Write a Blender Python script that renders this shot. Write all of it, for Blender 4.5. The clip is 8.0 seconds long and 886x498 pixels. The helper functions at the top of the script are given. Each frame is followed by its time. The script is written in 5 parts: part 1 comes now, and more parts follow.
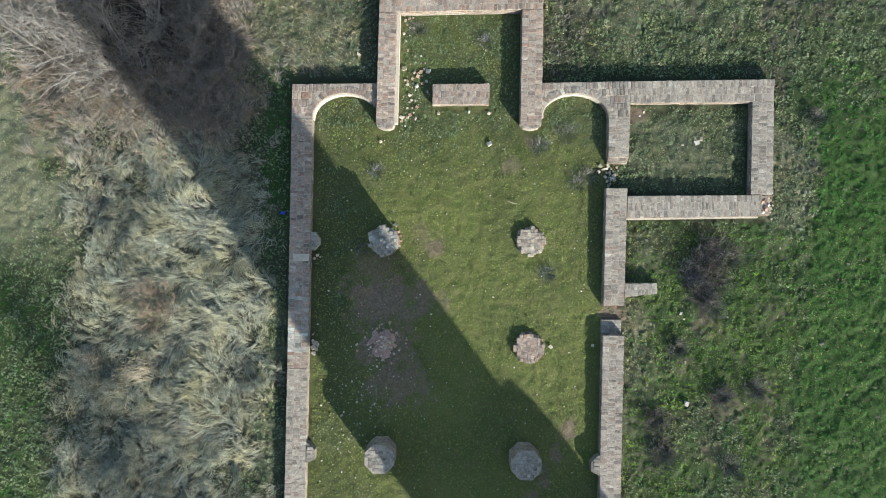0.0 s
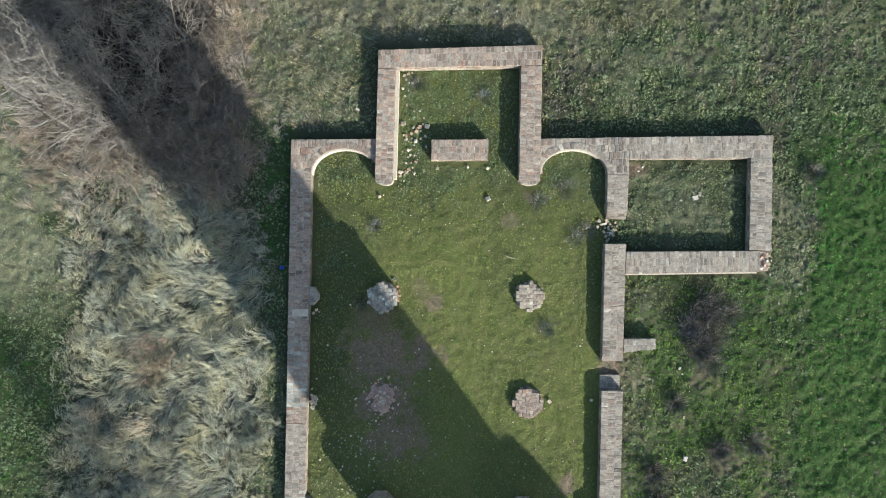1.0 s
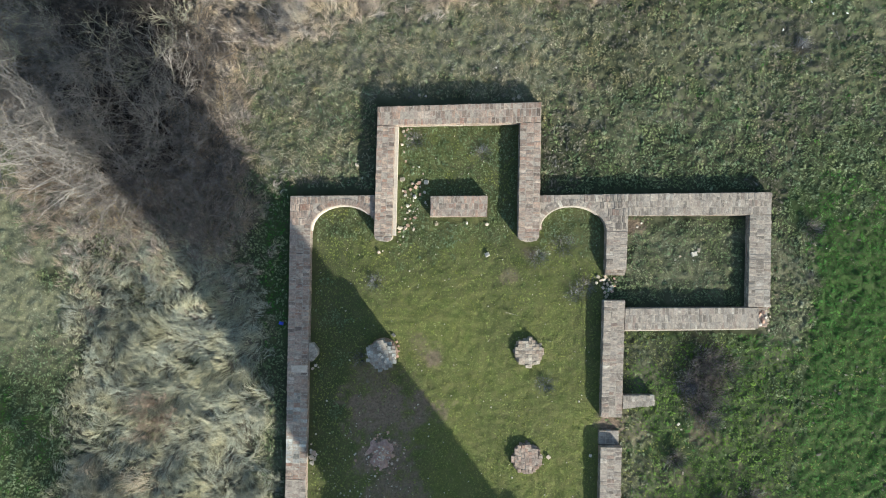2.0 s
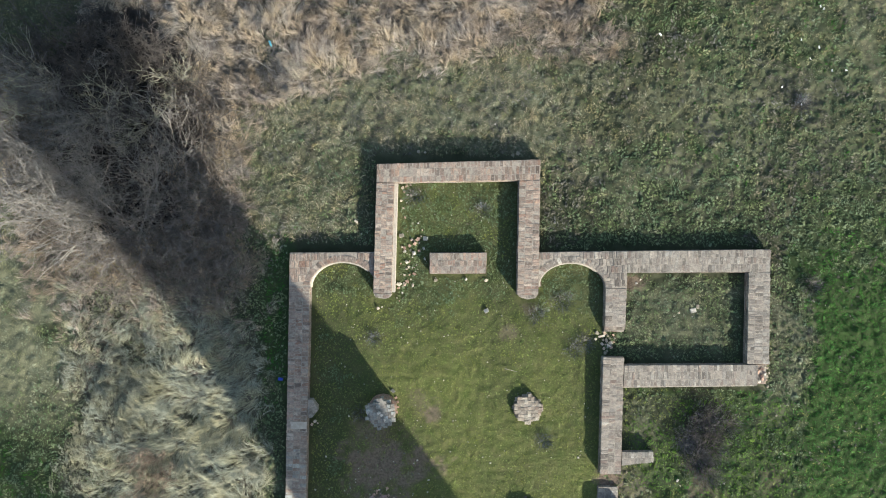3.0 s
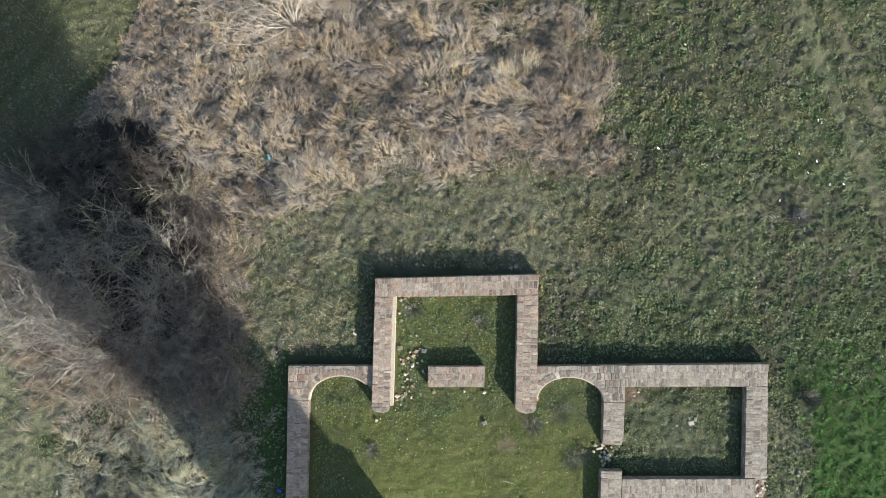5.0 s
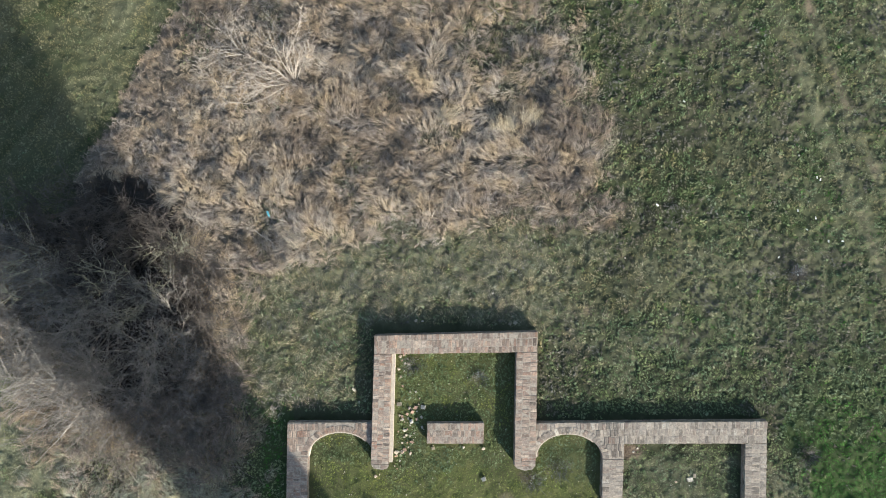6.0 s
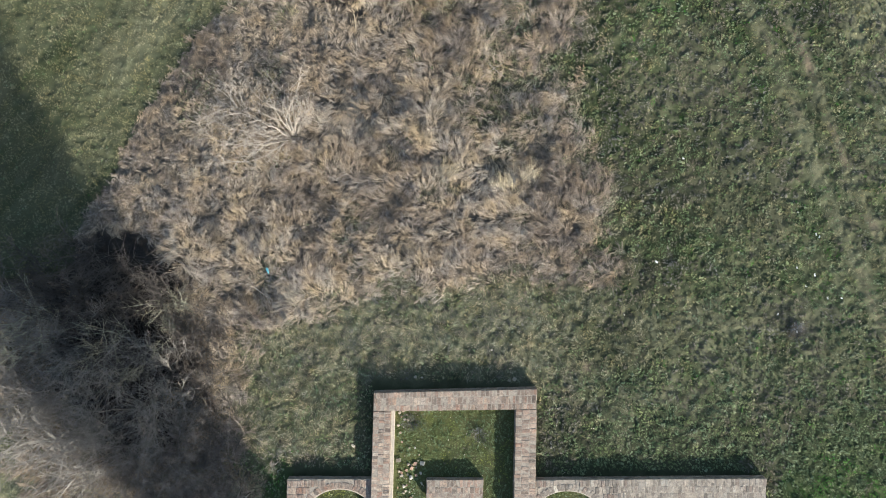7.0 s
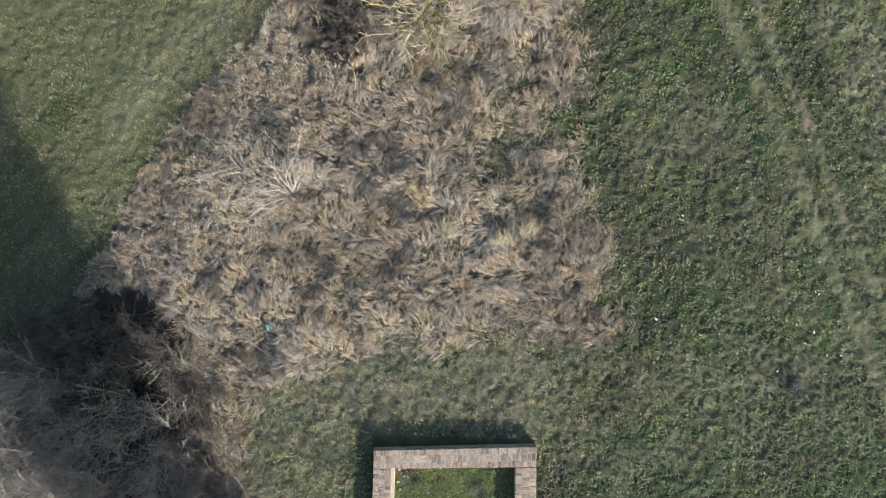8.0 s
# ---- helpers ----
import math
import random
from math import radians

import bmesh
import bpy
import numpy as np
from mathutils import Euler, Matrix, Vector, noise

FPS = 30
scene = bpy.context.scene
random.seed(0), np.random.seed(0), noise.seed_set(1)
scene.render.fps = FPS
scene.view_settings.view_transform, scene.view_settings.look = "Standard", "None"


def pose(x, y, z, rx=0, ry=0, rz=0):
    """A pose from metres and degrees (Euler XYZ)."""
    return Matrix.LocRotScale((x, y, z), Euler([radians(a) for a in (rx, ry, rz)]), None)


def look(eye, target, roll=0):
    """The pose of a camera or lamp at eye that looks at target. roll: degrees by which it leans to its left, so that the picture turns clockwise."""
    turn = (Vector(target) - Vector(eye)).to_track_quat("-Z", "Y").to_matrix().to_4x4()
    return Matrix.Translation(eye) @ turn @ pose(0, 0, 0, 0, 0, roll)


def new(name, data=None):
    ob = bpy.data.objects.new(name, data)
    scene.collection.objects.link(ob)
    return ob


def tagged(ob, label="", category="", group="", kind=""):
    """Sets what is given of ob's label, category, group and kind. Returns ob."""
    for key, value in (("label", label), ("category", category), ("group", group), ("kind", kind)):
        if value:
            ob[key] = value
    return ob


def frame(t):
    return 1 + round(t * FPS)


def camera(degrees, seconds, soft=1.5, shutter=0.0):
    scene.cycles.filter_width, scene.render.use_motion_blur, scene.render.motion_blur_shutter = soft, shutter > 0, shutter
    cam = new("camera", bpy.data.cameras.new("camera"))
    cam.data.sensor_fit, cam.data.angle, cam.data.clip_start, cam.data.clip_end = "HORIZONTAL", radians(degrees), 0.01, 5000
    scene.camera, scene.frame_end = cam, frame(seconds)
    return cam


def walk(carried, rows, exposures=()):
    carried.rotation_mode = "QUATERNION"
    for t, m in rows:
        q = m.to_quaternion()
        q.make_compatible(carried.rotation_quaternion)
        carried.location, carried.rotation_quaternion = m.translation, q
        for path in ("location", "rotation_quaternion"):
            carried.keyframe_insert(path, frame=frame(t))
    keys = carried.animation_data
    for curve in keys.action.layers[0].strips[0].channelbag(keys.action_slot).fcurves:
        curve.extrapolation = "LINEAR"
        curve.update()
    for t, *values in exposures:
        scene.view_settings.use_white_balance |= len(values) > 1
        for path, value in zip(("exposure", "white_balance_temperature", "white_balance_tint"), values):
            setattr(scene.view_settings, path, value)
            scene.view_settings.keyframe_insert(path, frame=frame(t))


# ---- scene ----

# ---------------------------------------------------------------- camera
cam = camera(72.0, 8.0, soft=1.0)
PATH = [
    (0.0, 0.059, -0.05), (0.5, 0.059, 1.008), (1.0, 0.055, 2.078), (1.5, 0.048, 3.156),
    (2.0, 0.038, 4.242), (2.5, 0.029, 5.332), (3.0, 0.019, 6.424), (3.5, 0.009, 7.517),
    (4.0, 0.0, 8.611), (4.5, -0.008, 9.704), (5.0, -0.016, 10.796), (5.5, -0.025, 11.889),
    (6.0, -0.034, 12.982), (6.5, -0.045, 14.077), (7.0, -0.059, 15.175), (7.5, -0.078, 16.279),
    (8.0, -0.103, 17.39),
]
# the clip's camera turns slightly warmer over the first three seconds
walk(cam, [(t, pose(x, y, 23.7, -0.519, 0.718, 1.328)) for t, x, y in PATH],
     [(0.0, 1.31, 6430, 2.8), (1.5, 1.30, 6520, 3.3), (3.0, 1.29, 6680, 4.7), (8.0, 1.28, 6740, 6.8)])

# ---------------------------------------------------------------- light
SUN_EL, SUN_TURN = 19.0, 37.8          # height of the sun; its shadows run this far west of +y
world = bpy.data.worlds.new("sky")
scene.world = world
world.use_nodes = True
wn = world.node_tree
sky = wn.nodes.new("ShaderNodeTexSky")
sky.sky_type, sky.sun_disc = "NISHITA", False
sky.sun_elevation, sky.sun_rotation = radians(SUN_EL), radians(180 - SUN_TURN)
sky.air_density, sky.dust_density = 1.0, 1.2
wn.links.new(sky.outputs[0], wn.nodes["Background"].inputs[0])
wn.nodes["Background"].inputs[1].default_value = 0.101
SHADE_DIR = Vector((-math.sin(radians(SUN_TURN)), math.cos(radians(SUN_TURN)), 0))
sun = new("sun", bpy.data.lights.new("sun", "SUN"))
sun.data.energy, sun.data.angle, sun.data.color = 4.75, radians(0.55), (1.0, 0.945, 0.875)
sun.matrix_world = look((0, 0, 60), Vector((0, 0, 60)) + SHADE_DIR * math.cos(radians(SUN_EL)) - Vector((0, 0, math.sin(radians(SUN_EL)))))

# ---------------------------------------------------------------- materials
class Nodes:
    """A small writer of node trees."""
    def __init__(self, name, rough=0.9):
        self.m = bpy.data.materials.new(name)
        self.m.use_nodes = True
        self.t = self.m.node_tree
        self.b = self.t.nodes["Principled BSDF"]
        self.b.inputs["Roughness"].default_value = rough
        self.b.inputs["Specular IOR Level"].default_value = 0.25
        self.co = self.t.nodes.new("ShaderNodeNewGeometry").outputs["Position"]

    def link(self, a, b):
        self.t.links.new(a, b)

    def put(self, sock, v):
        if isinstance(v, bpy.types.NodeSocket):
            self.link(v, sock)
        elif isinstance(v, tuple) and len(v) == 3 and sock.type == "RGBA":
            sock.default_value = (*v, 1)
        else:
            sock.default_value = v

    def noise(self, scale, detail=3.0, rough=0.55, squash=None, offset=(0, 0, 0)):
        n = self.t.nodes.new("ShaderNodeTexNoise")
        n.inputs["Scale"].default_value, n.inputs["Detail"].default_value, n.inputs["Roughness"].default_value = scale, detail, rough
        mp = self.t.nodes.new("ShaderNodeMapping")
        mp.inputs["Location"].default_value = offset
        if squash:
            mp.inputs["Scale"].default_value = squash
        self.link(self.co, mp.inputs["Vector"])
        self.link(mp.outputs[0], n.inputs["Vector"])
        return n.outputs["Fac"]

    def ramp(self, fac, *stops):
        r = self.t.nodes.new("ShaderNodeValToRGB")
        e = r.color_ramp.elements
        while len(e) < len(stops):
            e.new(0.5)
        for el, (p, c) in zip(e, stops):
            el.position, el.color = p, ((*c, 1) if isinstance(c, tuple) else (c, c, c, 1))
        self.link(fac, r.inputs[0])
        return r.outputs["Color"]

    def mix(self, fac, a, b, kind="MIX"):
        n = self.t.nodes.new("ShaderNodeMix")
        n.data_type, n.blend_type = "RGBA", kind
        self.put(n.inputs["Factor"], fac), self.put(n.inputs["A"], a), self.put(n.inputs["B"], b)
        return n.outputs["Result"]

    def maths(self, op, a, b=0.0):
        n = self.t.nodes.new("ShaderNodeMath")
        n.operation, n.use_clamp = op, False
        self.put(n.inputs[0], a), self.put(n.inputs[1], b)
        return n.outputs[0]

    def attr(self, name):
        n = self.t.nodes.new("ShaderNodeAttribute")
        n.attribute_name = name
        return n

    def island(self):
        return self.t.nodes.new("ShaderNodeNewGeometry").outputs["Random Per Island"]

    def random(self):
        return self.t.nodes.new("ShaderNodeObjectInfo").outputs["Random"]

    def bump(self, height, strength=0.4, distance=0.01):
        n = self.t.nodes.new("ShaderNodeBump")
        n.inputs["Strength"].default_value, n.inputs["Distance"].default_value = strength, distance
        self.link(height, n.inputs["Height"])
        self.link(n.outputs[0], self.b.inputs["Normal"])

    def upward(self, share):
        """Turn the shading normal towards the sky, as the many thin leaves behind one blade scatter light."""
        geo = self.t.nodes.new("ShaderNodeNewGeometry").outputs["Normal"]
        n = self.t.nodes.new("ShaderNodeMix")
        n.data_type = "VECTOR"
        n.inputs["Factor"].default_value = share
        self.link(geo, n.inputs[4])
        n.inputs[5].default_value = (0, 0, 1)
        v = self.t.nodes.new("ShaderNodeVectorMath")
        v.operation = "NORMALIZE"
        self.link(n.outputs[1], v.inputs[0])
        self.link(v.outputs[0], self.b.inputs["Normal"])

    def done(self, colour):
        self.put(self.b.inputs["Base Color"], colour)
        return self.m


def ground_material():
    n = Nodes("ground_cover", 0.95)
    at = n.attr("cover")
    sep = n.t.nodes.new("ShaderNodeSeparateColor")
    n.link(at.outputs["Color"], sep.inputs[0])
    dry, lush, dirt, moss = sep.outputs[0], sep.outputs[1], sep.outputs[2], at.outputs["Alpha"]
    big, mid, fine = n.noise(0.35, 4), n.noise(2.2, 4, 0.6, offset=(3, 7, 0)), n.noise(16, 3, 0.65)
    speck = n.noise(45, 2, 0.6, offset=(9, 1, 0))
    grass = n.mix(n.ramp(mid, (0.35, 0.0), (0.68, 1.0)), (0.028, 0.042, 0.019), (0.056, 0.062, 0.036))
    grass = n.mix(n.ramp(fine, (0.35, 0.0), (0.7, 0.75)), grass, (0.042, 0.050, 0.022))
    grass = n.mix(n.ramp(big, (0.45, 0.0), (0.7, 0.3)), grass, (0.13, 0.12, 0.08))
    green = n.mix(n.ramp(mid, (0.3, 0.0), (0.7, 1.0)), (0.032, 0.085, 0.012), (0.052, 0.082, 0.026))
    green = n.mix(n.ramp(fine, (0.35, 0.0), (0.7, 0.8)), green, (0.035, 0.066, 0.018))
    mossy = n.mix(n.ramp(mid, (0.3, 0.0), (0.7, 1.0)), (0.112, 0.150, 0.034), (0.180, 0.178, 0.066))
    mossy = n.mix(n.ramp(fine, (0.4, 0.0), (0.72, 0.7)), mossy, (0.070, 0.080, 0.030))
    straw = n.mix(n.ramp(n.noise(7, 4, 0.7), (0.3, 0.0), (0.7, 1.0)), (0.115, 0.096, 0.074), (0.215, 0.180, 0.140))
    earth = n.mix(n.ramp(n.noise(11, 5, 0.75, offset=(4, 4, 0)), (0.35, 0.0), (0.62, 1.0)), (0.125, 0.088, 0.068), (0.262, 0.196, 0.155))
    c = n.mix(lush, grass, green)
    c = n.mix(moss, c, mossy)
    thin = n.mix(n.ramp(fine, (0.3, 0.0), (0.7, 1.0)), (0.20, 0.20, 0.130), (0.124, 0.131, 0.079))
    c = n.mix(n.attr("pale").outputs["Fac"], c, thin)
    c = n.mix(dry, c, straw)
    c = n.mix(dirt, c, earth)
    # litter colour taken near black, so it holds the thicket's deep shade
    shaded_litter = n.mix(n.ramp(fine, (0.3, 0.0), (0.7, 1.0)), (0.017, 0.0145, 0.0135), (0.050, 0.043, 0.039))
    c = n.mix(n.attr("litter").outputs["Fac"], c, shaded_litter)
    c = n.mix(n.ramp(speck, (0.3, 0.35), (0.62, 0.0)), c, (0.03, 0.03, 0.018))
    n.bump(n.maths("ADD", n.maths("MULTIPLY", fine, 0.7), n.maths("MULTIPLY", speck, 0.4)), 0.9, 0.05)
    return n.done(c)


def blades_material(name, a, b, c, blotch=0.75, up=0.55):
    n = Nodes(name, 0.7)
    col = n.ramp(n.attr("tone").outputs["Fac"], (0.0, tuple(v * 0.62 for v in a)), (0.22, a), (0.55, b), (0.85, c), (1.0, tuple(v * 1.15 for v in c)))
    col = n.mix(n.ramp(n.noise(4.2, 3, 0.6, offset=(7, 3, 0)), (0.48, 0.0), (0.7, blotch)), col, a)
    col = n.mix(n.ramp(n.noise(3.4, 3, 0.6, offset=(2, 8, 0)), (0.45, 0.0), (0.7, blotch * 0.6)), col, c)
    drift = n.ramp(n.noise(0.55, 4, 0.65, offset=(5, 1, 0)), (0.32, (0.80, 0.80, 0.84)), (0.5, (1.0, 1.0, 1.0)), (0.68, (1.14, 1.10, 1.0)))
    col = n.mix(1.0, col, drift, "MULTIPLY")
    hue = n.ramp(n.noise(1.3, 3, 0.6, offset=(8, 6, 0)), (0.36, (0.93, 0.99, 1.08)), (0.5, (1.0, 1.0, 1.0)), (0.64, (1.07, 1.015, 0.89)))
    col = n.mix(1.0, col, hue, "MULTIPLY")
    col = n.mix(1.0, col, n.ramp(n.noise(42, 2, 0.6, offset=(1, 2, 3)), (0.34, 0.72), (0.66, 1.28)), "MULTIPLY")
    n.b.inputs["Specular IOR Level"].default_value = 0.1
    n.upward(up)
    return n.done(n.mix(1.0, col, (1.18, 1.18, 1.18), "MULTIPLY"))


def brick_material(name="brick", grey=0.0, pick="object", shade=(1.0, 0.985, 0.90), gain=1.0):
    n = Nodes(name, 0.88)
    r = n.random() if pick == "object" else n.island()
    col = n.ramp(r, (0.0, (0.105, 0.085, 0.075)), (0.10, (0.20, 0.155, 0.13)), (0.28, (0.34, 0.262, 0.212)), (0.45, (0.285, 0.245, 0.215)),
                 (0.60, (0.40, 0.325, 0.265)), (0.74, (0.36, 0.245, 0.19)), (0.84, (0.30, 0.158, 0.115)), (0.92, (0.43, 0.335, 0.25)), (1.0, (0.56, 0.50, 0.42)))
    col = n.mix(0.12, col, (0.325, 0.262, 0.215))
    bw = n.t.nodes.new("ShaderNodeRGBToBW")
    n.link(col, bw.inputs[0])
    col = n.mix(grey, col, n.mix(1.0, bw.outputs[0], shade, "MULTIPLY"))
    # crusts of lichen and grime that run over many bricks, then stains and pits of single ones
    col = n.mix(n.ramp(n.noise(1.1, 5, 0.68), (0.52, 0.0), (0.70, 0.45)), col, (0.30, 0.295, 0.265))
    col = n.mix(n.ramp(n.noise(2.1, 4, 0.7, offset=(8, 2, 4)), (0.32, 0.55), (0.50, 0.0)), col, (0.165, 0.142, 0.125))
    col = n.mix(n.ramp(n.noise(6.5, 5, 0.7, offset=(1, 6, 2)), (0.34, 0.75), (0.52, 0.0)), col, (0.15, 0.127, 0.11))
    fine = n.noise(34, 4, 0.75)
    col = n.mix(n.ramp(fine, (0.36, 0.6), (0.54, 0.0)), col, (0.13, 0.108, 0.092))
    col = n.mix(n.ramp(n.noise(11, 4, 0.7, offset=(5, 5, 5)), (0.53, 0.0), (0.70, 0.6)), col, (0.49, 0.44, 0.375))
    wash = n.ramp(n.noise(0.9, 5, 0.7, offset=(3, 9, 1)), (0.30, (0.64, 0.63, 0.62)), (0.5, (0.92, 0.92, 0.92)), (0.70, (1.16, 1.15, 1.12)))
    col = n.mix(1.0, col, wash, "MULTIPLY")
    if gain != 1.0:
        col = n.mix(1.0, col, (gain, gain * 0.985, gain * 0.94), "MULTIPLY")
    n.bump(fine, 0.6, 0.012)
    return n.done(col)


def plain(name, a, b, scale=12, rough=0.85, metal=0.0, bump=0.4, dist=0.01):
    n = Nodes(name, rough)
    n.b.inputs["Metallic"].default_value = metal
    f = n.noise(scale, 4, 0.65)
    n.bump(n.noise(scale * 4, 3, 0.6), bump, dist)
    return n.done(n.mix(n.ramp(f, (0.32, 0.0), (0.68, 1.0)), a, b))


M_GROUND = ground_material()
M_DRY = blades_material("dry_blades", (0.185, 0.150, 0.122), (0.285, 0.236, 0.188), (0.385, 0.326, 0.256), 0.3)
M_DRY_WEST = blades_material("dry_west_blades", (0.142, 0.148, 0.112), (0.228, 0.234, 0.173), (0.335, 0.332, 0.243), 0.3)
M_WITHERED = blades_material("withered_blades", (0.150, 0.138, 0.095), (0.240, 0.218, 0.150), (0.36, 0.325, 0.232), 0.3)
M_STRAW = blades_material("straw_blades", (0.24, 0.200, 0.142), (0.345, 0.292, 0.210), (0.46, 0.400, 0.295))
M_LAWN = blades_material("lawn_blades", (0.072, 0.107, 0.048), (0.126, 0.170, 0.084), (0.188, 0.224, 0.128), 0.5)
M_LUSH = blades_material("lush_blades", (0.032, 0.088, 0.018), (0.048, 0.132, 0.025), (0.070, 0.165, 0.040), 0.35)
M_MOSS = blades_material("moss_blades", (0.108, 0.142, 0.036), (0.158, 0.190, 0.056), (0.210, 0.222, 0.088), 0.2)
M_PALEGRASS = blades_material("pale_blades", (0.126, 0.143, 0.084), (0.184, 0.198, 0.122), (0.246, 0.250, 0.166), 0.5)
M_FIELD = blades_material("field_blades", (0.085, 0.089, 0.048), (0.152, 0.151, 0.086), (0.220, 0.208, 0.132), 0.5)
M_BRIGHT = blades_material("bright_blades", (0.060, 0.115, 0.018), (0.090, 0.165, 0.028), (0.130, 0.205, 0.055), 0.5)
M_THATCH = blades_material("thatch_blades", (0.070, 0.066, 0.052), (0.118, 0.112, 0.088), (0.175, 0.164, 0.130), 0.5)
M_DEAD = blades_material("dead_stalks", (0.040, 0.042, 0.044), (0.090, 0.093, 0.096), (0.20, 0.203, 0.205), 0.75, 0.2)
M_BRICK = brick_material("brick", 0.5)
M_BRICK_GREY = brick_material("brick_weathered", 0.75)
M_COURSE = brick_material("brick_course", 0.1, "island")
M_COURSE_RED = brick_material("brick_course_red", 0.75, "island", shade=(1.45, 0.80, 0.60))
M_MORTAR = plain("lime_mortar", (0.19, 0.165, 0.14), (0.36, 0.32, 0.27), 9)
M_PALEMORTAR = plain("pale_mortar", (0.36, 0.32, 0.27), (0.50, 0.45, 0.385), 10)
M_RUBBLE = plain("brick_rubble_soil", (0.26, 0.165, 0.14), (0.44, 0.32, 0.28), 12)
def stone_material():
    n = Nodes("limestone", 0.85)
    col = n.ramp(n.random(), (0.0, (0.30, 0.265, 0.21)), (0.3, (0.50, 0.43, 0.33)), (0.5, (0.60, 0.56, 0.48)), (0.72, (0.42, 0.315, 0.245)), (0.85, (0.66, 0.62, 0.55)), (1.0, (0.36, 0.345, 0.32)))
    f = n.noise(16, 4, 0.7)
    n.bump(n.noise(50, 3, 0.6), 0.5, 0.012)
    return n.done(n.mix(n.ramp(f, (0.35, 0.55), (0.6, 0.0)), col, (0.25, 0.215, 0.165)))


M_STONE = stone_material()
M_CHIPS = plain("pale_chips", (0.40, 0.365, 0.30), (0.62, 0.58, 0.50), 14)
M_BRICKBIT = plain("broken_brick", (0.30, 0.185, 0.14), (0.46, 0.325, 0.25), 14)
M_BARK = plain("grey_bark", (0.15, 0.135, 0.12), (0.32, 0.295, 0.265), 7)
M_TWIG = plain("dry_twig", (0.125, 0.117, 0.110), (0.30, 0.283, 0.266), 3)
# darker copy of the twig colour; in the thicket it stands for shade
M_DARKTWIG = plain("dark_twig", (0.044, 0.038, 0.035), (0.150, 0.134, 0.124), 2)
# paler copy of the dry twig colour, for stems meant to look sunlit
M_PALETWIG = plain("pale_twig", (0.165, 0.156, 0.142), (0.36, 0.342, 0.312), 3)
M_GREENTWIG = plain("lichen_twig", (0.22, 0.215, 0.155), (0.42, 0.41, 0.32), 3)
M_LICHENTWIG = plain("yellowish_twig", (0.24, 0.208, 0.14), (0.42, 0.385, 0.31), 3)
M_BROWN = plain("brown_twig", (0.135, 0.100, 0.078), (0.27, 0.212, 0.165), 5)
M_CANE = plain("bramble_cane", (0.112, 0.097, 0.086), (0.250, 0.222, 0.200), 3)
M_PALE = plain("pale_bark", (0.27, 0.238, 0.212), (0.43, 0.39, 0.345), 6)
M_LICHEN = plain("lichen_bark", (0.36, 0.27, 0.06), (0.54, 0.42, 0.11), 4)
M_BLUE = plain("blue_plastic", (0.03, 0.05, 0.45), (0.04, 0.07, 0.55), 20, 0.4)
M_CYAN = plain("cyan_plastic", (0.12, 0.45, 0.55), (0.18, 0.55, 0.62), 20, 0.4)
M_PAPER = plain("white_litter", (0.72, 0.72, 0.70), (0.82, 0.82, 0.80), 20, 0.6)

# ---------------------------------------------------------------- helpers
RNG = np.random.default_rng(11)
TABLE = RNG.random((256, 256))


def lattice(x, y, size, seed=0):
    """Smooth value noise from 0 to 1."""
    x, y = np.asarray(x, float) / size + 17.3 * seed, np.asarray(y, float) / size + 9.1 * seed
    xi, yi = np.floor(x).astype(int), np.floor(y).astype(int)
    u, v = x - xi, y - yi
    u, v = u * u * (3 - 2 * u), v * v * (3 - 2 * v)
    g = lambda a, b: TABLE[a & 255, b & 255]
    return (g(xi, yi) * (1 - u) + g(xi + 1, yi) * u) * (1 - v) + (g(xi, yi + 1) * (1 - u) + g(xi + 1, yi + 1) * u) * v


def inside(x, y, poly):
    hit = np.zeros(np.shape(x), bool)
    for (x0, y0), (x1, y1) in zip(poly, poly[1:] + poly[:1]):
        if y0 != y1:
            hit ^= ((y0 > y) != (y1 > y)) & (x < (x1 - x0) * (y - y0) / (y1 - y0) + x0)
    return hit


def ragged(x, y, poly, amount=0.6):
    dx = (lattice(x, y, 0.9, 3) - 0.5) * 2 * amount + (lattice(x, y, 0.22, 4) - 0.5) * amount
    dy = (lattice(x, y, 0.9, 5) - 0.5) * 2 * amount + (lattice(x, y, 0.22, 6) - 0.5) * amount
    return inside(x + dx, y + dy, poly)


def spot(x, y, cx, cy, rx, ry, seed=0):
    """A blotch, 1 in the middle and 0 outside, with an uneven rim."""
    r = np.hypot((x - cx) / rx, (y - cy) / ry) + (lattice(x, y, 0.5, 20 + seed) - 0.5) * 0.9 + (lattice(x, y, 0.16, 30 + seed) - 0.5) * 0.8
    return np.clip((1.15 - r) / 0.6, 0, 1)


def arrays_to_object(name, verts, faces_flat, counts, material):
    me = bpy.data.meshes.new(name)
    me.vertices.add(len(verts)), me.loops.add(len(faces_flat)), me.polygons.add(len(counts))
    me.vertices.foreach_set("co", np.ascontiguousarray(verts, np.float32).ravel())
    me.loops.foreach_set("vertex_index", np.ascontiguousarray(faces_flat, np.int32))
    me.polygons.foreach_set("loop_start", np.concatenate([[0], np.cumsum(counts)[:-1]]).astype(np.int32))
    me.materials.append(material)
    me.update(calc_edges=True)
    me.validate()
    return new(name, me)


def part(name, bm, material, parent=None, label=""):
    me = bpy.data.meshes.new(name)
    bm.to_mesh(me)
    bm.free()
    me.materials.append(material)
    ob = new(name, me)
    ob.parent = parent
    return tagged(ob, label)


def share(name, me, m, parent=None):
    ob = new(name, me)
    ob.parent, ob.matrix_basis = parent, m
    return ob


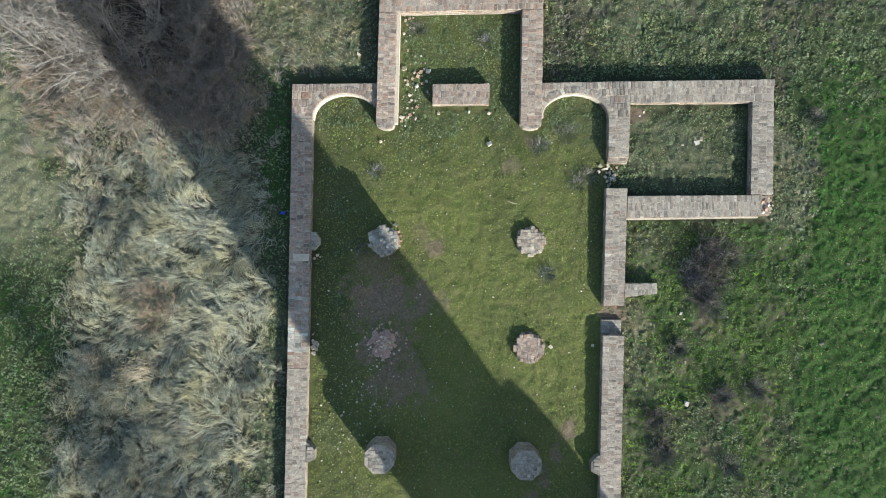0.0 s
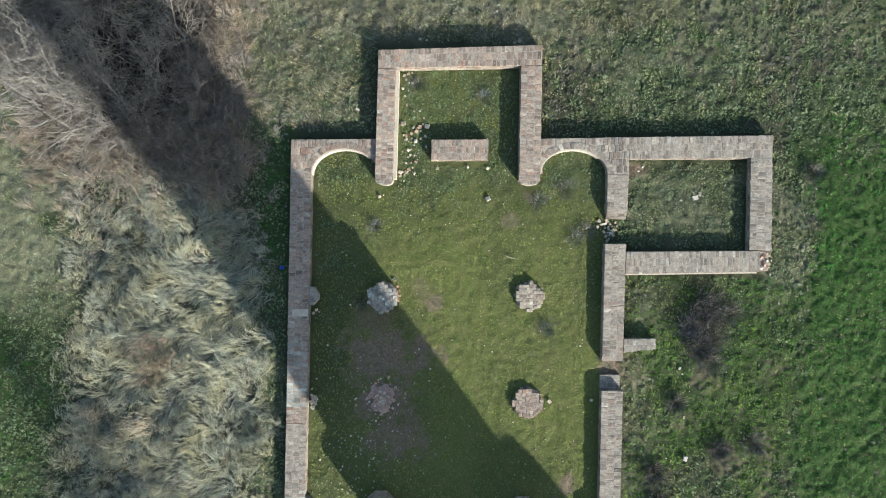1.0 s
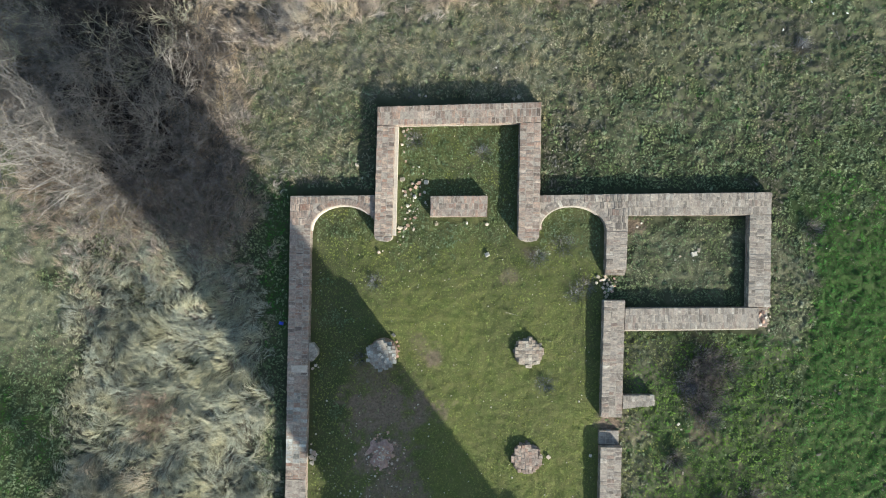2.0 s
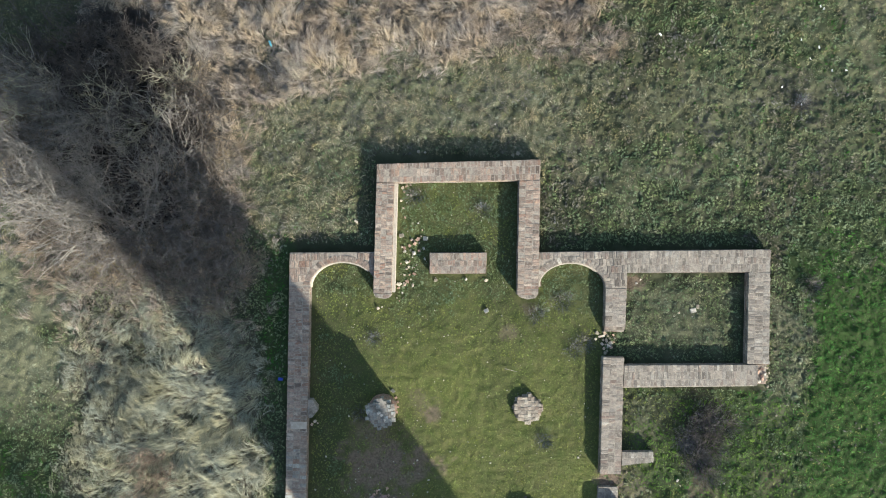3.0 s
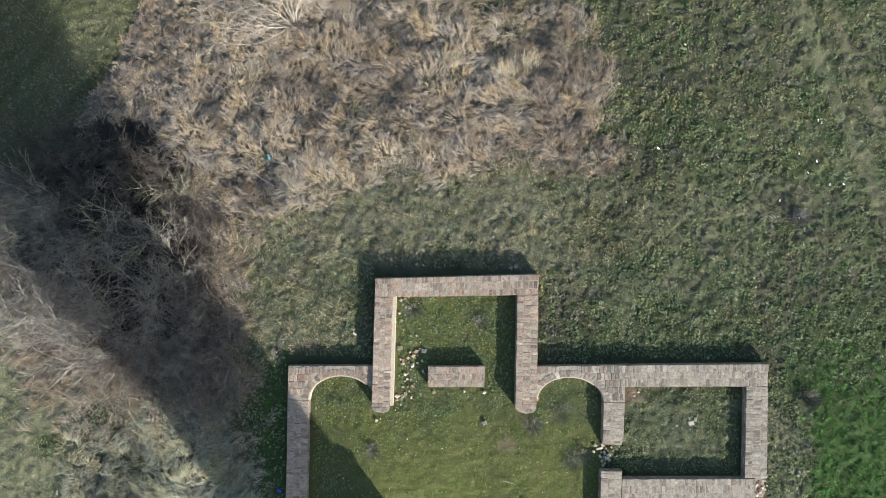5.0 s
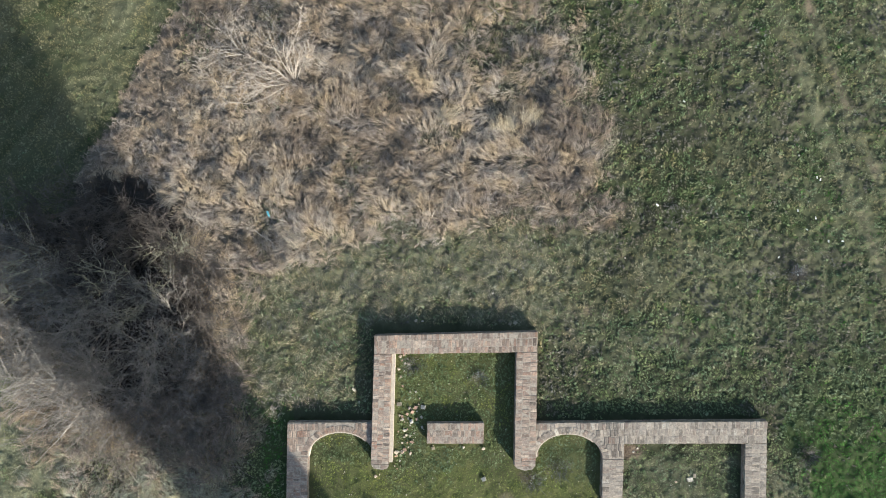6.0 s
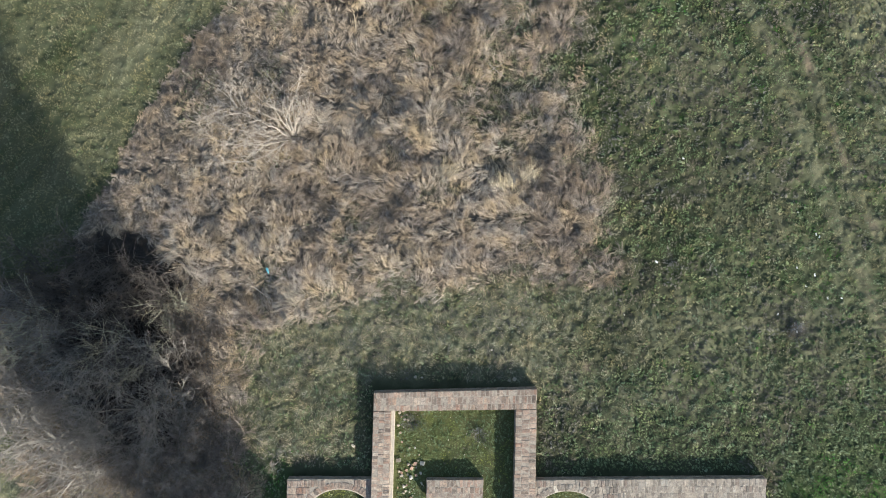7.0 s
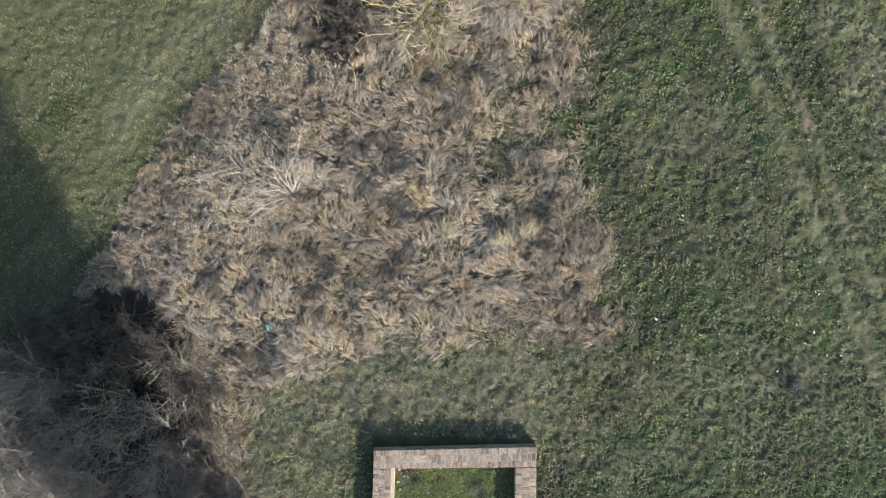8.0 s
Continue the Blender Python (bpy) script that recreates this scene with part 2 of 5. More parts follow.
def prism(bm, outline, z0, z1, taper=0.0):
    cx, cy = sum(p[0] for p in outline) / len(outline), sum(p[1] for p in outline) / len(outline)
    low = [bm.verts.new((x, y, z0)) for x, y in outline]
    top = [bm.verts.new((x + (cx - x) * taper, y + (cy - y) * taper, z1)) for x, y in outline]
    bm.faces.new(top)
    bm.faces.new(low[::-1])
    for i in range(len(outline)):
        j = (i + 1) % len(outline)
        bm.faces.new((low[i], low[j], top[j], top[i]))
    bmesh.ops.recalc_face_normals(bm, faces=bm.faces)
    return bm


# ---------------------------------------------------------------- ground
DRY_WEST = [(-17.8, 8.6), (-16.5, 7.0), (-15.5, 5.0), (-14.9, 2.2), (-14.3, -0.8), (-14.6, -5.0), (-14.9, -14), (-8.1, -14), (-7.7, -7.3),
            (-7.6, -4.8), (-7.1, -2.8), (-7.2, 0.0), (-7.9, 2.7), (-7.5, 5.5), (-8.4, 7.9)]
DRY_NORTH = [(-18.0, 8.2), (-17.6, 13), (-15.9, 18.4), (-14.0, 20.2), (-12.6, 21.2), (-11.4, 23.3), (-9.9, 25.0), (-8.0, 27.5), (-6.5, 31),
             (5, 31), (4.3, 26.9), (4.1, 25.2), (3.85, 23.0), (3.9, 20.8), (4.7, 18.8), (5.5, 16.4), (5.8, 14.3), (3.5, 13.8), (2.2, 14.2),
             (-0.4, 13.7), (-3.3, 13.2), (-5.7, 12.4), (-7.6, 11.5), (-8.0, 9.3), (-8.7, 7.5)]
LUSH_EAST = [(40, 8), (15.0, 9.6), (13.1, 7.4), (12.9, 6.4), (14.3, 3.1), (14.1, 0.9), (13.65, -1.2), (13.6, -6.5), (13.6, -14), (40, -14)]
NAVE = [(-5.4, -14), (6.0, -14), (6.0, 5.8), (2.6, 5.8), (2.6, 9.0), (-2.1, 9.0), (-2.1, 5.8), (-5.4, 5.8)]
FIELD_NW = [(-60, 12), (-15.6, 13), (-14.2, 16.0), (-13.1, 18.2), (-11.7, 20.4), (-10.1, 22.8), (-7.0, 26.7), (-5.5, 31), (-20, 60), (-60, 60)]


# thin places of the dry grass where green turf comes through: x, y, half widths, strength
GREENED = [(1.6, 21.2, 2.0, 2.4, 0.7), (2.6, 24.0, 0.9, 1.6, 0.6), (-1.2, 24.2, 1.3, 0.8, 0.45), (-0.6, 17.2, 1.0, 0.6, 0.45), (-4.0, 15.8, 1.2, 0.6, 0.35), (-3.6, 14.4, 0.9, 0.5, 0.5),
           (-7.0, 13.9, 0.9, 0.7, 0.4), (-12.2, 1.9, 1.0, 0.9, 0.6), (-13.6, 3.5, 0.8, 1.2, 0.4), (-8.6, -2.0, 0.7, 1.5, 0.5), (-8.4, -7.5, 0.8, 2.0, 0.45), (-13.4, -7.5, 0.9, 1.6, 0.5)]


def track_line(x, y):
    """How far a place lies east of the western wheel track."""
    return x - (10.25 + (27.0 - y) * 0.44) + (lattice(x, y, 2.5, 30) - 0.5) * 0.3


def ruts(x, y):
    """The two worn, bleached strips of the wheel tracks."""
    line = track_line(x, y)
    return np.maximum(np.clip(1.6 - np.abs(line) / 0.36, 0, 1), np.clip(1.5 - np.abs(line - 1.25) / 0.28, 0, 1)) * (y > 11) * (0.55 + 0.7 * lattice(x, y, 0.7, 33))


def cover(x, y):
    """Shares of dry grass, lush grass, bare soil and mossy turf."""
    dry = sum(ragged(x + d, y + e, poly, a) * 1.0 for poly in (DRY_WEST, DRY_NORTH) for d, e, a in ((0, 0, 0.7), (0.45, 0.3, 1.0), (-0.45, -0.2, 1.0))) / 3
    dry = np.clip(dry, 0, 1) * (1 - ragged(x, y, FIELD_NW, 0.22))
    gaps = np.clip((lattice(x, y, 1.6, 8) * 0.6 + lattice(x, y, 0.6, 9) * 0.4 - 0.64) / 0.1, 0, 1)
    dry *= 1 - np.where(y < 6, 0.55, 0.35) * gaps
    for i, (cx, cy, rx, ry, k) in enumerate(GREENED):
        dry *= 1 - k * spot(x, y, cx, cy, rx, ry, 40 + i)
    lush = sum(ragged(x + d, y, LUSH_EAST, 0.22) * 1.0 for d in (-0.25, -0.05, 0.1, 0.25)) / 4 * np.clip((9.5 - y) / 6.5, 0.2, 1) * (0.92 + 0.08 * lattice(x, y, 1.1, 90))
    mixed = np.where(y < 4, np.clip((x - 6.9) / 0.3, 0, 1) * (y < 1.0), np.clip((x - 3.8) / 3.0, 0, 1) * np.clip((y - 8) / 3, 0, 1))
    lush = np.maximum(lush, mixed * np.clip((lattice(x, y, 2.2, 12) * 0.65 + lattice(x, y, 0.5, 13) * 0.35 - np.where(y < 4, 0.37, 0.48)) / 0.16, 0, np.where(y < 4, 0.5, 0.28)))
    lush = np.maximum(lush, ragged(x, y, FIELD_NW, 0.4) * np.clip(lattice(x + y, x - y, 1.5, 14) * 0.4, 0, 0.2))
    lush = np.maximum(lush, np.clip((-14.6 - x - lattice(x, y, 1.2, 85) * 1.2) / 0.8, 0, 1) * (y < 8) * np.clip(lattice(x, y, 2.5, 15) * 1.3 - 0.45 + (-y - 1) * 0.12, 0, np.where(y < -1, 0.4, 0.06)))
    lush = np.maximum(lush, 0.45 * np.clip((x + 7.6) / 0.5, 0, 1) * (x < -6) * np.clip((y + 1.0) / 2, 0, 1) * (y < 7.2))
    moss = inside(x, y, NAVE) * np.clip(0.45 + 0.6 * lattice(x, y, 1.8, 16), 0, 1) * (1 - 0.4 * np.clip((y - 1.5) / 3, 0, 1)) * (1 - 0.5 * np.clip((-3.0 - x) / 1.2, 0, 1))
    dirt = np.zeros_like(dry)
    for i, (cx, cy, rx, ry, k) in enumerate(BARE):
        dirt = np.maximum(dirt, k * (0.65 if cx > 7 else 1.0) * spot(x, y, cx, cy, rx, ry, i))
    # wheel tracks: bare cores, a green strip between them and one outside
    line = track_line(x, y)
    for off, wide, k in ((0.0, 0.16, 0.35), (1.25, 0.20, 0.75)):
        dirt = np.maximum(dirt, (y > 11) * np.clip(1.2 - np.abs(line - off) / wide, 0, 1) * np.clip(lattice(x, y, 0.9, 31) * 1.5 - 0.45, 0, 1) * k)
    for off, wide in ((0.62, 0.30), (1.95, 0.42), (-1.0, 0.3)):
        lush = np.maximum(lush, (y > 11) * np.clip(1.3 - np.abs(line - off) / wide, 0, 1) * 0.55 * lattice(x, y, 0.8, 32))
    return dry, lush, dirt, moss


# blotches of thin, worn turf: x, y, half widths, strength
BARE = [(-2.2, -2.3, 1.7, 1.2, 0.85), (-2.9, -1.0, 0.9, 0.8, 0.6), (-2.0, -5.4, 1.3, 1.1, 0.75), (-2.3, -4.0, 1.1, 1.0, 0.85), (-0.4, -0.3, 0.5, 0.4, 0.7), (4.8, -7.2, 0.22, 0.5, 0.8), (4.35, -8.1, 0.2, 0.6, 0.8), (3.9, -9.0, 0.22, 0.6, 0.7), (3.4, -9.8, 0.25, 0.5, 0.6), (2.3, 3.0, 0.4, 0.3, 0.4), (10.0, -2.6, 0.6, 0.7, 0.8),
        (10.6, -5.7, 0.45, 0.45, 0.8), (12.2, -5.6, 0.5, 0.7, 0.6), (6.4, -2.6, 0.6, 0.45, 0.75), (7.2, -2.9, 0.7, 0.5, 0.5), (-1.0, 0.2, 0.5, 0.5, 0.35),
        (7.0, 5.1, 0.5, 0.3, 0.7), (5.4, 10.5, 0.3, 0.3, 0.6), (3.2, 3.9, 0.4, 0.3, 0.5), (11.4, -4.3, 0.3, 0.5, 0.5), (13.4, 12.0, 0.35, 0.3, 0.6), (12.8, 3.5, 0.5, 1.6, 0.12),
        (10.9, -6.0, 0.7, 0.6, 0.6), (12.5, -5.8, 0.7, 0.8, 0.55), (10.4, -3.1, 0.5, 0.6, 0.6), (12.6, -2.5, 0.6, 0.7, 0.5), (12.4, -7.5, 0.5, 0.8, 0.5), (10.3, -7.9, 0.4, 0.5, 0.6), (9.4, -4.6, 0.6, 0.5, 0.5)]


def pale_turf(x, y):
    """Thin, bleached winter turf."""
    blot = lattice(x, y, 1.3, 80) * 0.5 + lattice(x, y, 0.4, 81) * 0.5
    west = np.clip((-14.2 - x) / 0.8, 0, 1) * np.clip((y + 1.5) / 3, 0, 1) * np.clip((8.0 - y) / 2, 0, 1)
    across, along = (x + 13.3) * 0.76 - (y - 19.3) * 0.65, (x + 13.3) * 0.65 + (y - 19.3) * 0.76
    stripes = 0.45 * lattice(across, along * 0.08, 0.8, 82) + 0.35 * lattice(across, along * 0.15, 0.3, 87) + 0.35 * lattice(across, along, 2.5, 88)
    mown_strip = np.clip(1.5 - np.abs(across + 1.5) / 1.0, 0, 1) * np.clip((along + 1.5) / 2, 0, 1)
    field = ragged(x, y, FIELD_NW, 0.4) * np.maximum(np.clip(stripes * 1.7 - 0.45, 0, 0.5), mown_strip * np.clip(stripes * 1.8, 0.2, 0.95))
    line = track_line(x, y)
    north = np.clip((y - 9.3) / 1.2, 0, 1) * np.clip((15.5 - y) / 1.5, 0, 1) * (x > -9) * np.clip((7.0 - x) / 3.5, 0, 1)
    verge = np.clip((line - 2.5) / 0.9, 0, 1) * (y > 11) * 1.3 + spot(x, y, 8.6, 22.3, 2.6, 2.6, 9) * 0.7
    mid = np.maximum(spot(x, y, 9.6, 12.2, 2.6, 1.2, 3) * 0.6, spot(x, y, 8.0, 10.6, 5.5, 2.6, 10) * 0.55) + spot(x, y, 9.0, 4.0, 2.8, 1.9, 4) * 0.5 + spot(x, y, 13.1, 2.6, 1.0, 3.0, 5) * 0.65 + spot(x, y, 7.5, -1.0, 0.7, 2.4, 6) * 0.5 + spot(x, y, 7.4, -6, 0.8, 3, 7) * 0.5
    apse = np.clip((-2.6 - x + (y - 9.5) * 0.9 * (y > 9.5)) / 2.5, 0, 1) * np.clip((y - 6.0) / 1.2, 0, 1) * (x > -9.5) * (x < 3) * (y < 14.5)
    edge = spot(x, y, -7.0, -5.5, 0.8, 4.0, 8) * 0.6
    thin = np.clip((x - 8.5) / 3, 0, 1) * np.clip((y - 8.5) / 2, 0, 1) * np.clip((24 - y) / 3, 0, 1) * 0.42
    amount = np.maximum.reduce([thin, west * 1.6, north * 1.25, verge * 0.65, mid, edge])
    return np.clip(np.maximum(amount * np.clip(blot * 2.2 - 0.35, 0, 1), np.maximum(np.maximum(field, ruts(x, y) * 0.65), apse * (0.35 + 0.65 * blot))), 0, 1)


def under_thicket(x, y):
    """Share of near-black litter beneath the shrubs, their deep shade put into it."""
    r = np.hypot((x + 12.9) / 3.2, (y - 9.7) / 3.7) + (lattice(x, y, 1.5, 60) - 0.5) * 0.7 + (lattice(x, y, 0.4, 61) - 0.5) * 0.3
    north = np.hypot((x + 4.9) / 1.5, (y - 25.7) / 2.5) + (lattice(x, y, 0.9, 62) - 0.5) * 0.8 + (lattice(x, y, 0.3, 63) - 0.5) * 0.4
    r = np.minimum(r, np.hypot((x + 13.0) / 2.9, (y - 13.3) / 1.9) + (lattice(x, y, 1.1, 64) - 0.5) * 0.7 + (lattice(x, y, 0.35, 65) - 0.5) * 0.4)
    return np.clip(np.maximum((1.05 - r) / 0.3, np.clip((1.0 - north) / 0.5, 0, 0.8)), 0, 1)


def relief(x, y, dry):
    low = (0.45 + 0.55 * (1 - inside(x, y, NAVE))) * np.where(inside(x, y, FIELD_NW) | (x < -14.4), 0.9, 1.0)
    z = low * (0.035 * (lattice(x, y, 0.36, 40) - 0.5) + 0.085 * (lattice(x, y, 0.17, 41) - 0.5)) + 0.05 * (lattice(x, y, 1.7, 42) - 0.5)
    hump = lattice(x, y, 0.55, 43) * 0.55 + lattice(x * 0.8 + y * 0.5, y, 0.30, 44) * 0.45
    return z + dry * (0.12 * (np.clip((hump - 0.3) / 0.45, 0, 1) - 0.4) + 0.09 * (lattice(x, y, 0.16, 45) - 0.5))


def axis(lo, hi, step):
    out = [lo - d for d in (600, 250, 100, 40, 15, 5, 1.5)] + list(np.arange(lo, hi, step)) + [hi + d for d in (0, 1.5, 5, 15, 40, 100, 250, 600)]
    return np.array(out)


def build_ground():
    xs, ys = axis(-18.6, 18.2, 0.08), axis(-10.8, 28.2, 0.08)
    gx, gy = np.meshgrid(xs, ys)
    nx, ny = len(xs), len(ys)
    x, y = gx.ravel(), gy.ravel()
    dry, lush, dirt, moss = cover(x, y)
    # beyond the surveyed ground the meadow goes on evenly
    beyond = (x < -19.5) | (x > 19.0) | (y < -11.8) | (y > 29.0)
    z = relief(x, y, dry) * ~beyond
    dry, lush, dirt, moss = (np.where(beyond, v, a) for a, v in ((dry, 0.05), (lush, 0.3), (dirt, 0.0), (moss, 0.0)))
    bleached = np.where(beyond, 0.35, pale_turf(x, y) * np.where(inside(x, y, FIELD_NW), 0.7, 1.0))
    i = (np.arange(ny - 1)[:, None] * nx + np.arange(nx - 1)[None, :]).ravel()
    quads = np.stack([i, i + 1, i + nx + 1, i + nx], 1)
    ob = arrays_to_object("ground", np.stack([x, y, z], 1), quads.ravel(), np.full(len(quads), 4), M_GROUND)
    me = ob.data
    a = me.attributes.new("cover", "FLOAT_COLOR", "POINT")
    a.data.foreach_set("color", np.stack([dry * np.where(y < 6, 0.8, 1.0), lush, dirt, moss], 1).astype(np.float32).ravel())
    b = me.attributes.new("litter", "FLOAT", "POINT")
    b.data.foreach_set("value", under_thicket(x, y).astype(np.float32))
    b = me.attributes.new("pale", "FLOAT", "POINT")
    b.data.foreach_set("value", bleached.astype(np.float32))
    me.polygons.foreach_set("use_smooth", np.ones(len(me.polygons), bool))
    return tagged(ob, "uneven meadow ground with short grass and dry tussocks", "ground", kind="structure")


ground = build_ground()


def blades(name, x, y, z, turn, length, lean, width, material, label, category, short=False, droop=0.0, tone=None):
    """Many curved blades of grass as one mesh; tone picks each one's place in its material's colours."""
    n = len(x)
    tone = RNG.random(n) if tone is None else tone

    def toned(ob, corners):
        ob.data.attributes.new("tone", "FLOAT", "POINT").data.foreach_set("value", np.repeat(np.clip(tone, 0, 1), corners).astype(np.float32))
        return tagged(ob, label, category, kind="stuff")

    d = np.stack([np.cos(turn), np.sin(turn)], 1)
    s = np.stack([-d[:, 1], d[:, 0]], 1) * (width / 2)[:, None]
    reach, rise = length * np.sin(lean), length * np.cos(lean)
    p = np.zeros((n, 5, 3))
    for k, (f, h, w) in enumerate(((0, 0, 1), (0, 0, -1), (0.42, 0.68 + 0.3 * droop, 0.9), (0.42, 0.68 + 0.3 * droop, -0.9), (1, 1 - droop, 0))):
        p[:, k, 0] = x + d[:, 0] * reach * f + s[:, 0] * w
        p[:, k, 1] = y + d[:, 1] * reach * f + s[:, 1] * w
        p[:, k, 2] = z + rise * h
    if short:
        p = p[:, [0, 2, 4, 3]]
        ob = arrays_to_object(name, p.reshape(-1, 3), np.arange(4 * n), np.full(n, 4), material)
        return toned(ob, 4)
    base = np.arange(n)[:, None] * 5
    quad, tri = base + np.array([0, 1, 3, 2]), base + np.array([2, 3, 4])
    flat = np.concatenate([quad, tri], 1).ravel()
    ob = arrays_to_object(name, p.reshape(-1, 3), flat, np.tile([4, 3], n), material)
    return toned(ob, 5)


def cushions(name, x, y, z, radius, height, tone, material, label):
    """Low leafy cushions of turf: an uneven ring and an off-centre crown each, as one mesh."""
    n, k = len(x), 5
    a = np.linspace(0, 2 * np.pi, k + 1)[:-1][None] + RNG.uniform(0, 6.28, (n, 1)) + RNG.normal(0, 0.2, (n, k))
    r = radius[:, None] * RNG.uniform(0.55, 1.35, (n, k)) * (1 + 0.45 * np.cos(2 * (a - lattice(x, y, 0.7, 55)[:, None] * 9)))
    p = np.zeros((n, k + 1, 3))
    p[:, :k, 0], p[:, :k, 1], p[:, :k, 2] = x[:, None] + np.cos(a) * r, y[:, None] + np.sin(a) * r, z[:, None] - 0.02
    p[:, k, 0], p[:, k, 1], p[:, k, 2] = x + RNG.normal(0, 0.25, n) * radius, y + RNG.normal(0, 0.25, n) * radius, z + height
    tris = np.array([(i, (i + 1) % k, k) for i in range(k)])
    flat = (np.arange(n)[:, None, None] * (k + 1) + tris[None]).ravel()
    ob = arrays_to_object(name, p.reshape(-1, 3), flat, np.full(n * k, 3), material)
    # tone darker round the ring, lighter at the crown, painting each dome's shading
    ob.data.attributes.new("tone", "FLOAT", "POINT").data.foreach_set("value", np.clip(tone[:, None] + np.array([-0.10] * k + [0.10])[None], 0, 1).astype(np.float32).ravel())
    ob.data.polygons.foreach_set("use_smooth", np.ones(len(ob.data.polygons), bool))
    return tagged(ob, label, "grass", kind="stuff")


WALL_BOXES = [(-6.3, -5.2, -14, 6.1), (-3.0, -1.95, 4.1, 9.8), (-3.0, 3.5, 8.75, 9.85), (2.5, 3.5, 4.1, 9.8), (6.0, 12.35, 5.4, 6.55),
              (5.85, 6.9, 3.2, 6), (11.3, 12.4, 1.2, 6.5), (6.7, 12.3, 1.0, 2.1), (5.85, 6.9, -2.3, 2.2), (5.85, 6.9, -14, -3.4), (-0.85, 1.5, 5.1, 6.1)]


def free(x, y):
    ok = np.ones(len(x), bool)
    for x0, x1, y0, y1 in WALL_BOXES:
        ok &= ~((x > x0) & (x < x1) & (y > y0) & (y < y1))
    for x0, x1, cx, cy, rx, ry in ((-6.3, -2.7, -4.07, 4.62, 1.28, 0.98), (3.4, 6.9, 4.70, 4.85, 1.26, 0.93)):
        ok &= ~((x > x0) & (x < x1) & (y > cy) & (y < 6.3) & (np.hypot((x - cx) / rx, (y - cy) / ry) > 1))
    for cx, cy, r in ((-2.42, -4.05, 0.55), (3.15, 0.11, 0.52), (3.17, -4.02, 0.55), (-2.46, -0.02, 0.52), (-2.42, -8.17, 0.56), (3.08, -8.25, 0.56)):
        ok &= np.hypot(x - cx, y - cy) > r
    return ok


def sow(count, x0, x1, y0, y1):
    return RNG.uniform(x0, x1, count), RNG.uniform(y0, y1, count)


def sow_grass():
    def tufts(step, x0, x1, y0, y1):
        gx, gy = np.meshgrid(np.arange(x0, x1, step), np.arange(y0, y1, step))
        gx = gx + step / 2 * (np.arange(gx.shape[0])[:, None] % 2)
        return (gx + RNG.uniform(-0.5, 0.5, gx.shape) * step).ravel(), (gy + RNG.uniform(-0.5, 0.5, gx.shape) * step).ravel()

    # long dry grass in tussocks, each combed by the wind its own way
    x, y = tufts(0.155, -18.2, 6.5, -12, 29.5)
    dry, lush, dirt, moss = cover(x, y)
    ok = (dry > RNG.uniform(0.08, 0.9, len(x))) & free(x, y) & (under_thicket(x, y) < RNG.uniform(0.2, 1.0, len(x)))
    x, y = x[ok], y[ok]
    north = y > 6.5
    curled = np.clip((-4.5 - x + (y - 22) * 0.6) / 1.5, 0, 1) * np.clip((y - 15) / 2, 0, 1)
    flow = 2.3 + (lattice(x, y, 2.6, 50) - 0.5) * 5.0 + (lattice(x, y, 0.5, 51) - 0.5) * np.where(north, 5.0, 3.6) + RNG.normal(0, 0.35, len(x)) * (1 + 2.5 * curled)
    size = (0.17 + 0.26 * lattice(x, y, 0.7, 52) + 0.20 * lattice(x, y, 3.0, 56)) * RNG.uniform(0.75, 1.35, len(x)) * (1 - 0.35 * curled) * np.where(north, 1.1, 1.25)
    # each tussock holds a few locks, each lock a few blades of nearly one tone
    locks, per = 5, 4
    m = len(x) * locks
    lx, ly = np.repeat(x, locks) + RNG.normal(0, 0.07, m), np.repeat(y, locks) + RNG.normal(0, 0.07, m)
    lturn, lsize = np.repeat(flow, locks) + RNG.normal(0, 0.38, m), np.repeat(size, locks) * RNG.uniform(0.7, 1.2, m)
    llean, ltone = np.clip(RNG.normal(1.08, 0.2, m), 0.4, 1.4), np.clip(0.5 + RNG.normal(0, 0.19, m) + 0.45 * (lattice(lx, ly, 0.3, 53) - 0.5) + 0.55 * (lattice(lx, ly, 1.9, 54) - 0.5) - 0.09 * np.clip((ly - 19) / 3, 0, 1) - 0.3 * np.clip((lx - 2.2) / 1.5, 0, 1) * np.clip((19.5 - ly) / 1.5, 0, 1) * (ly > 12), 0, 1)
    n = m * per
    bx, by = np.repeat(lx, per) + RNG.normal(0, 0.016, n), np.repeat(ly, per) + RNG.normal(0, 0.016, n)
    turn, length = np.repeat(lturn, per) + RNG.normal(0, 0.13, n), np.repeat(lsize, per) * RNG.uniform(0.7, 1.15, n)
    lean, tone = np.repeat(llean, per) + RNG.normal(0, 0.09, n), np.repeat(ltone, per) + RNG.normal(0, 0.12, n)
    bz, width = relief(bx, by, np.ones(n)) - 0.02, RNG.uniform(0.008, 0.018, n)
    south = np.repeat(y + RNG.normal(0, 1.3, len(x)) + np.clip(-13.0 - x, 0, 2) * 0.6 < 4.2, locks * per)
    for mask, mat, label in ((~south, M_DRY, "long dry straw-coloured grass lying in wind-combed tussocks"), (south, M_DRY_WEST, "long dry grey-green grass lying in wind-combed tussocks")):
        blades("dry_grass", bx[mask], by[mask], bz[mask], turn[mask], length[mask], lean[mask], width[mask], mat, label, "grass", True, 0.35, tone[mask])
    # withered blades thinning out into the turf beside the dry grass
    x, y = sow(24000, -9.5, 7.5, 5.5, 27.5)
    dry, lush, dirt, moss = cover(x, y)
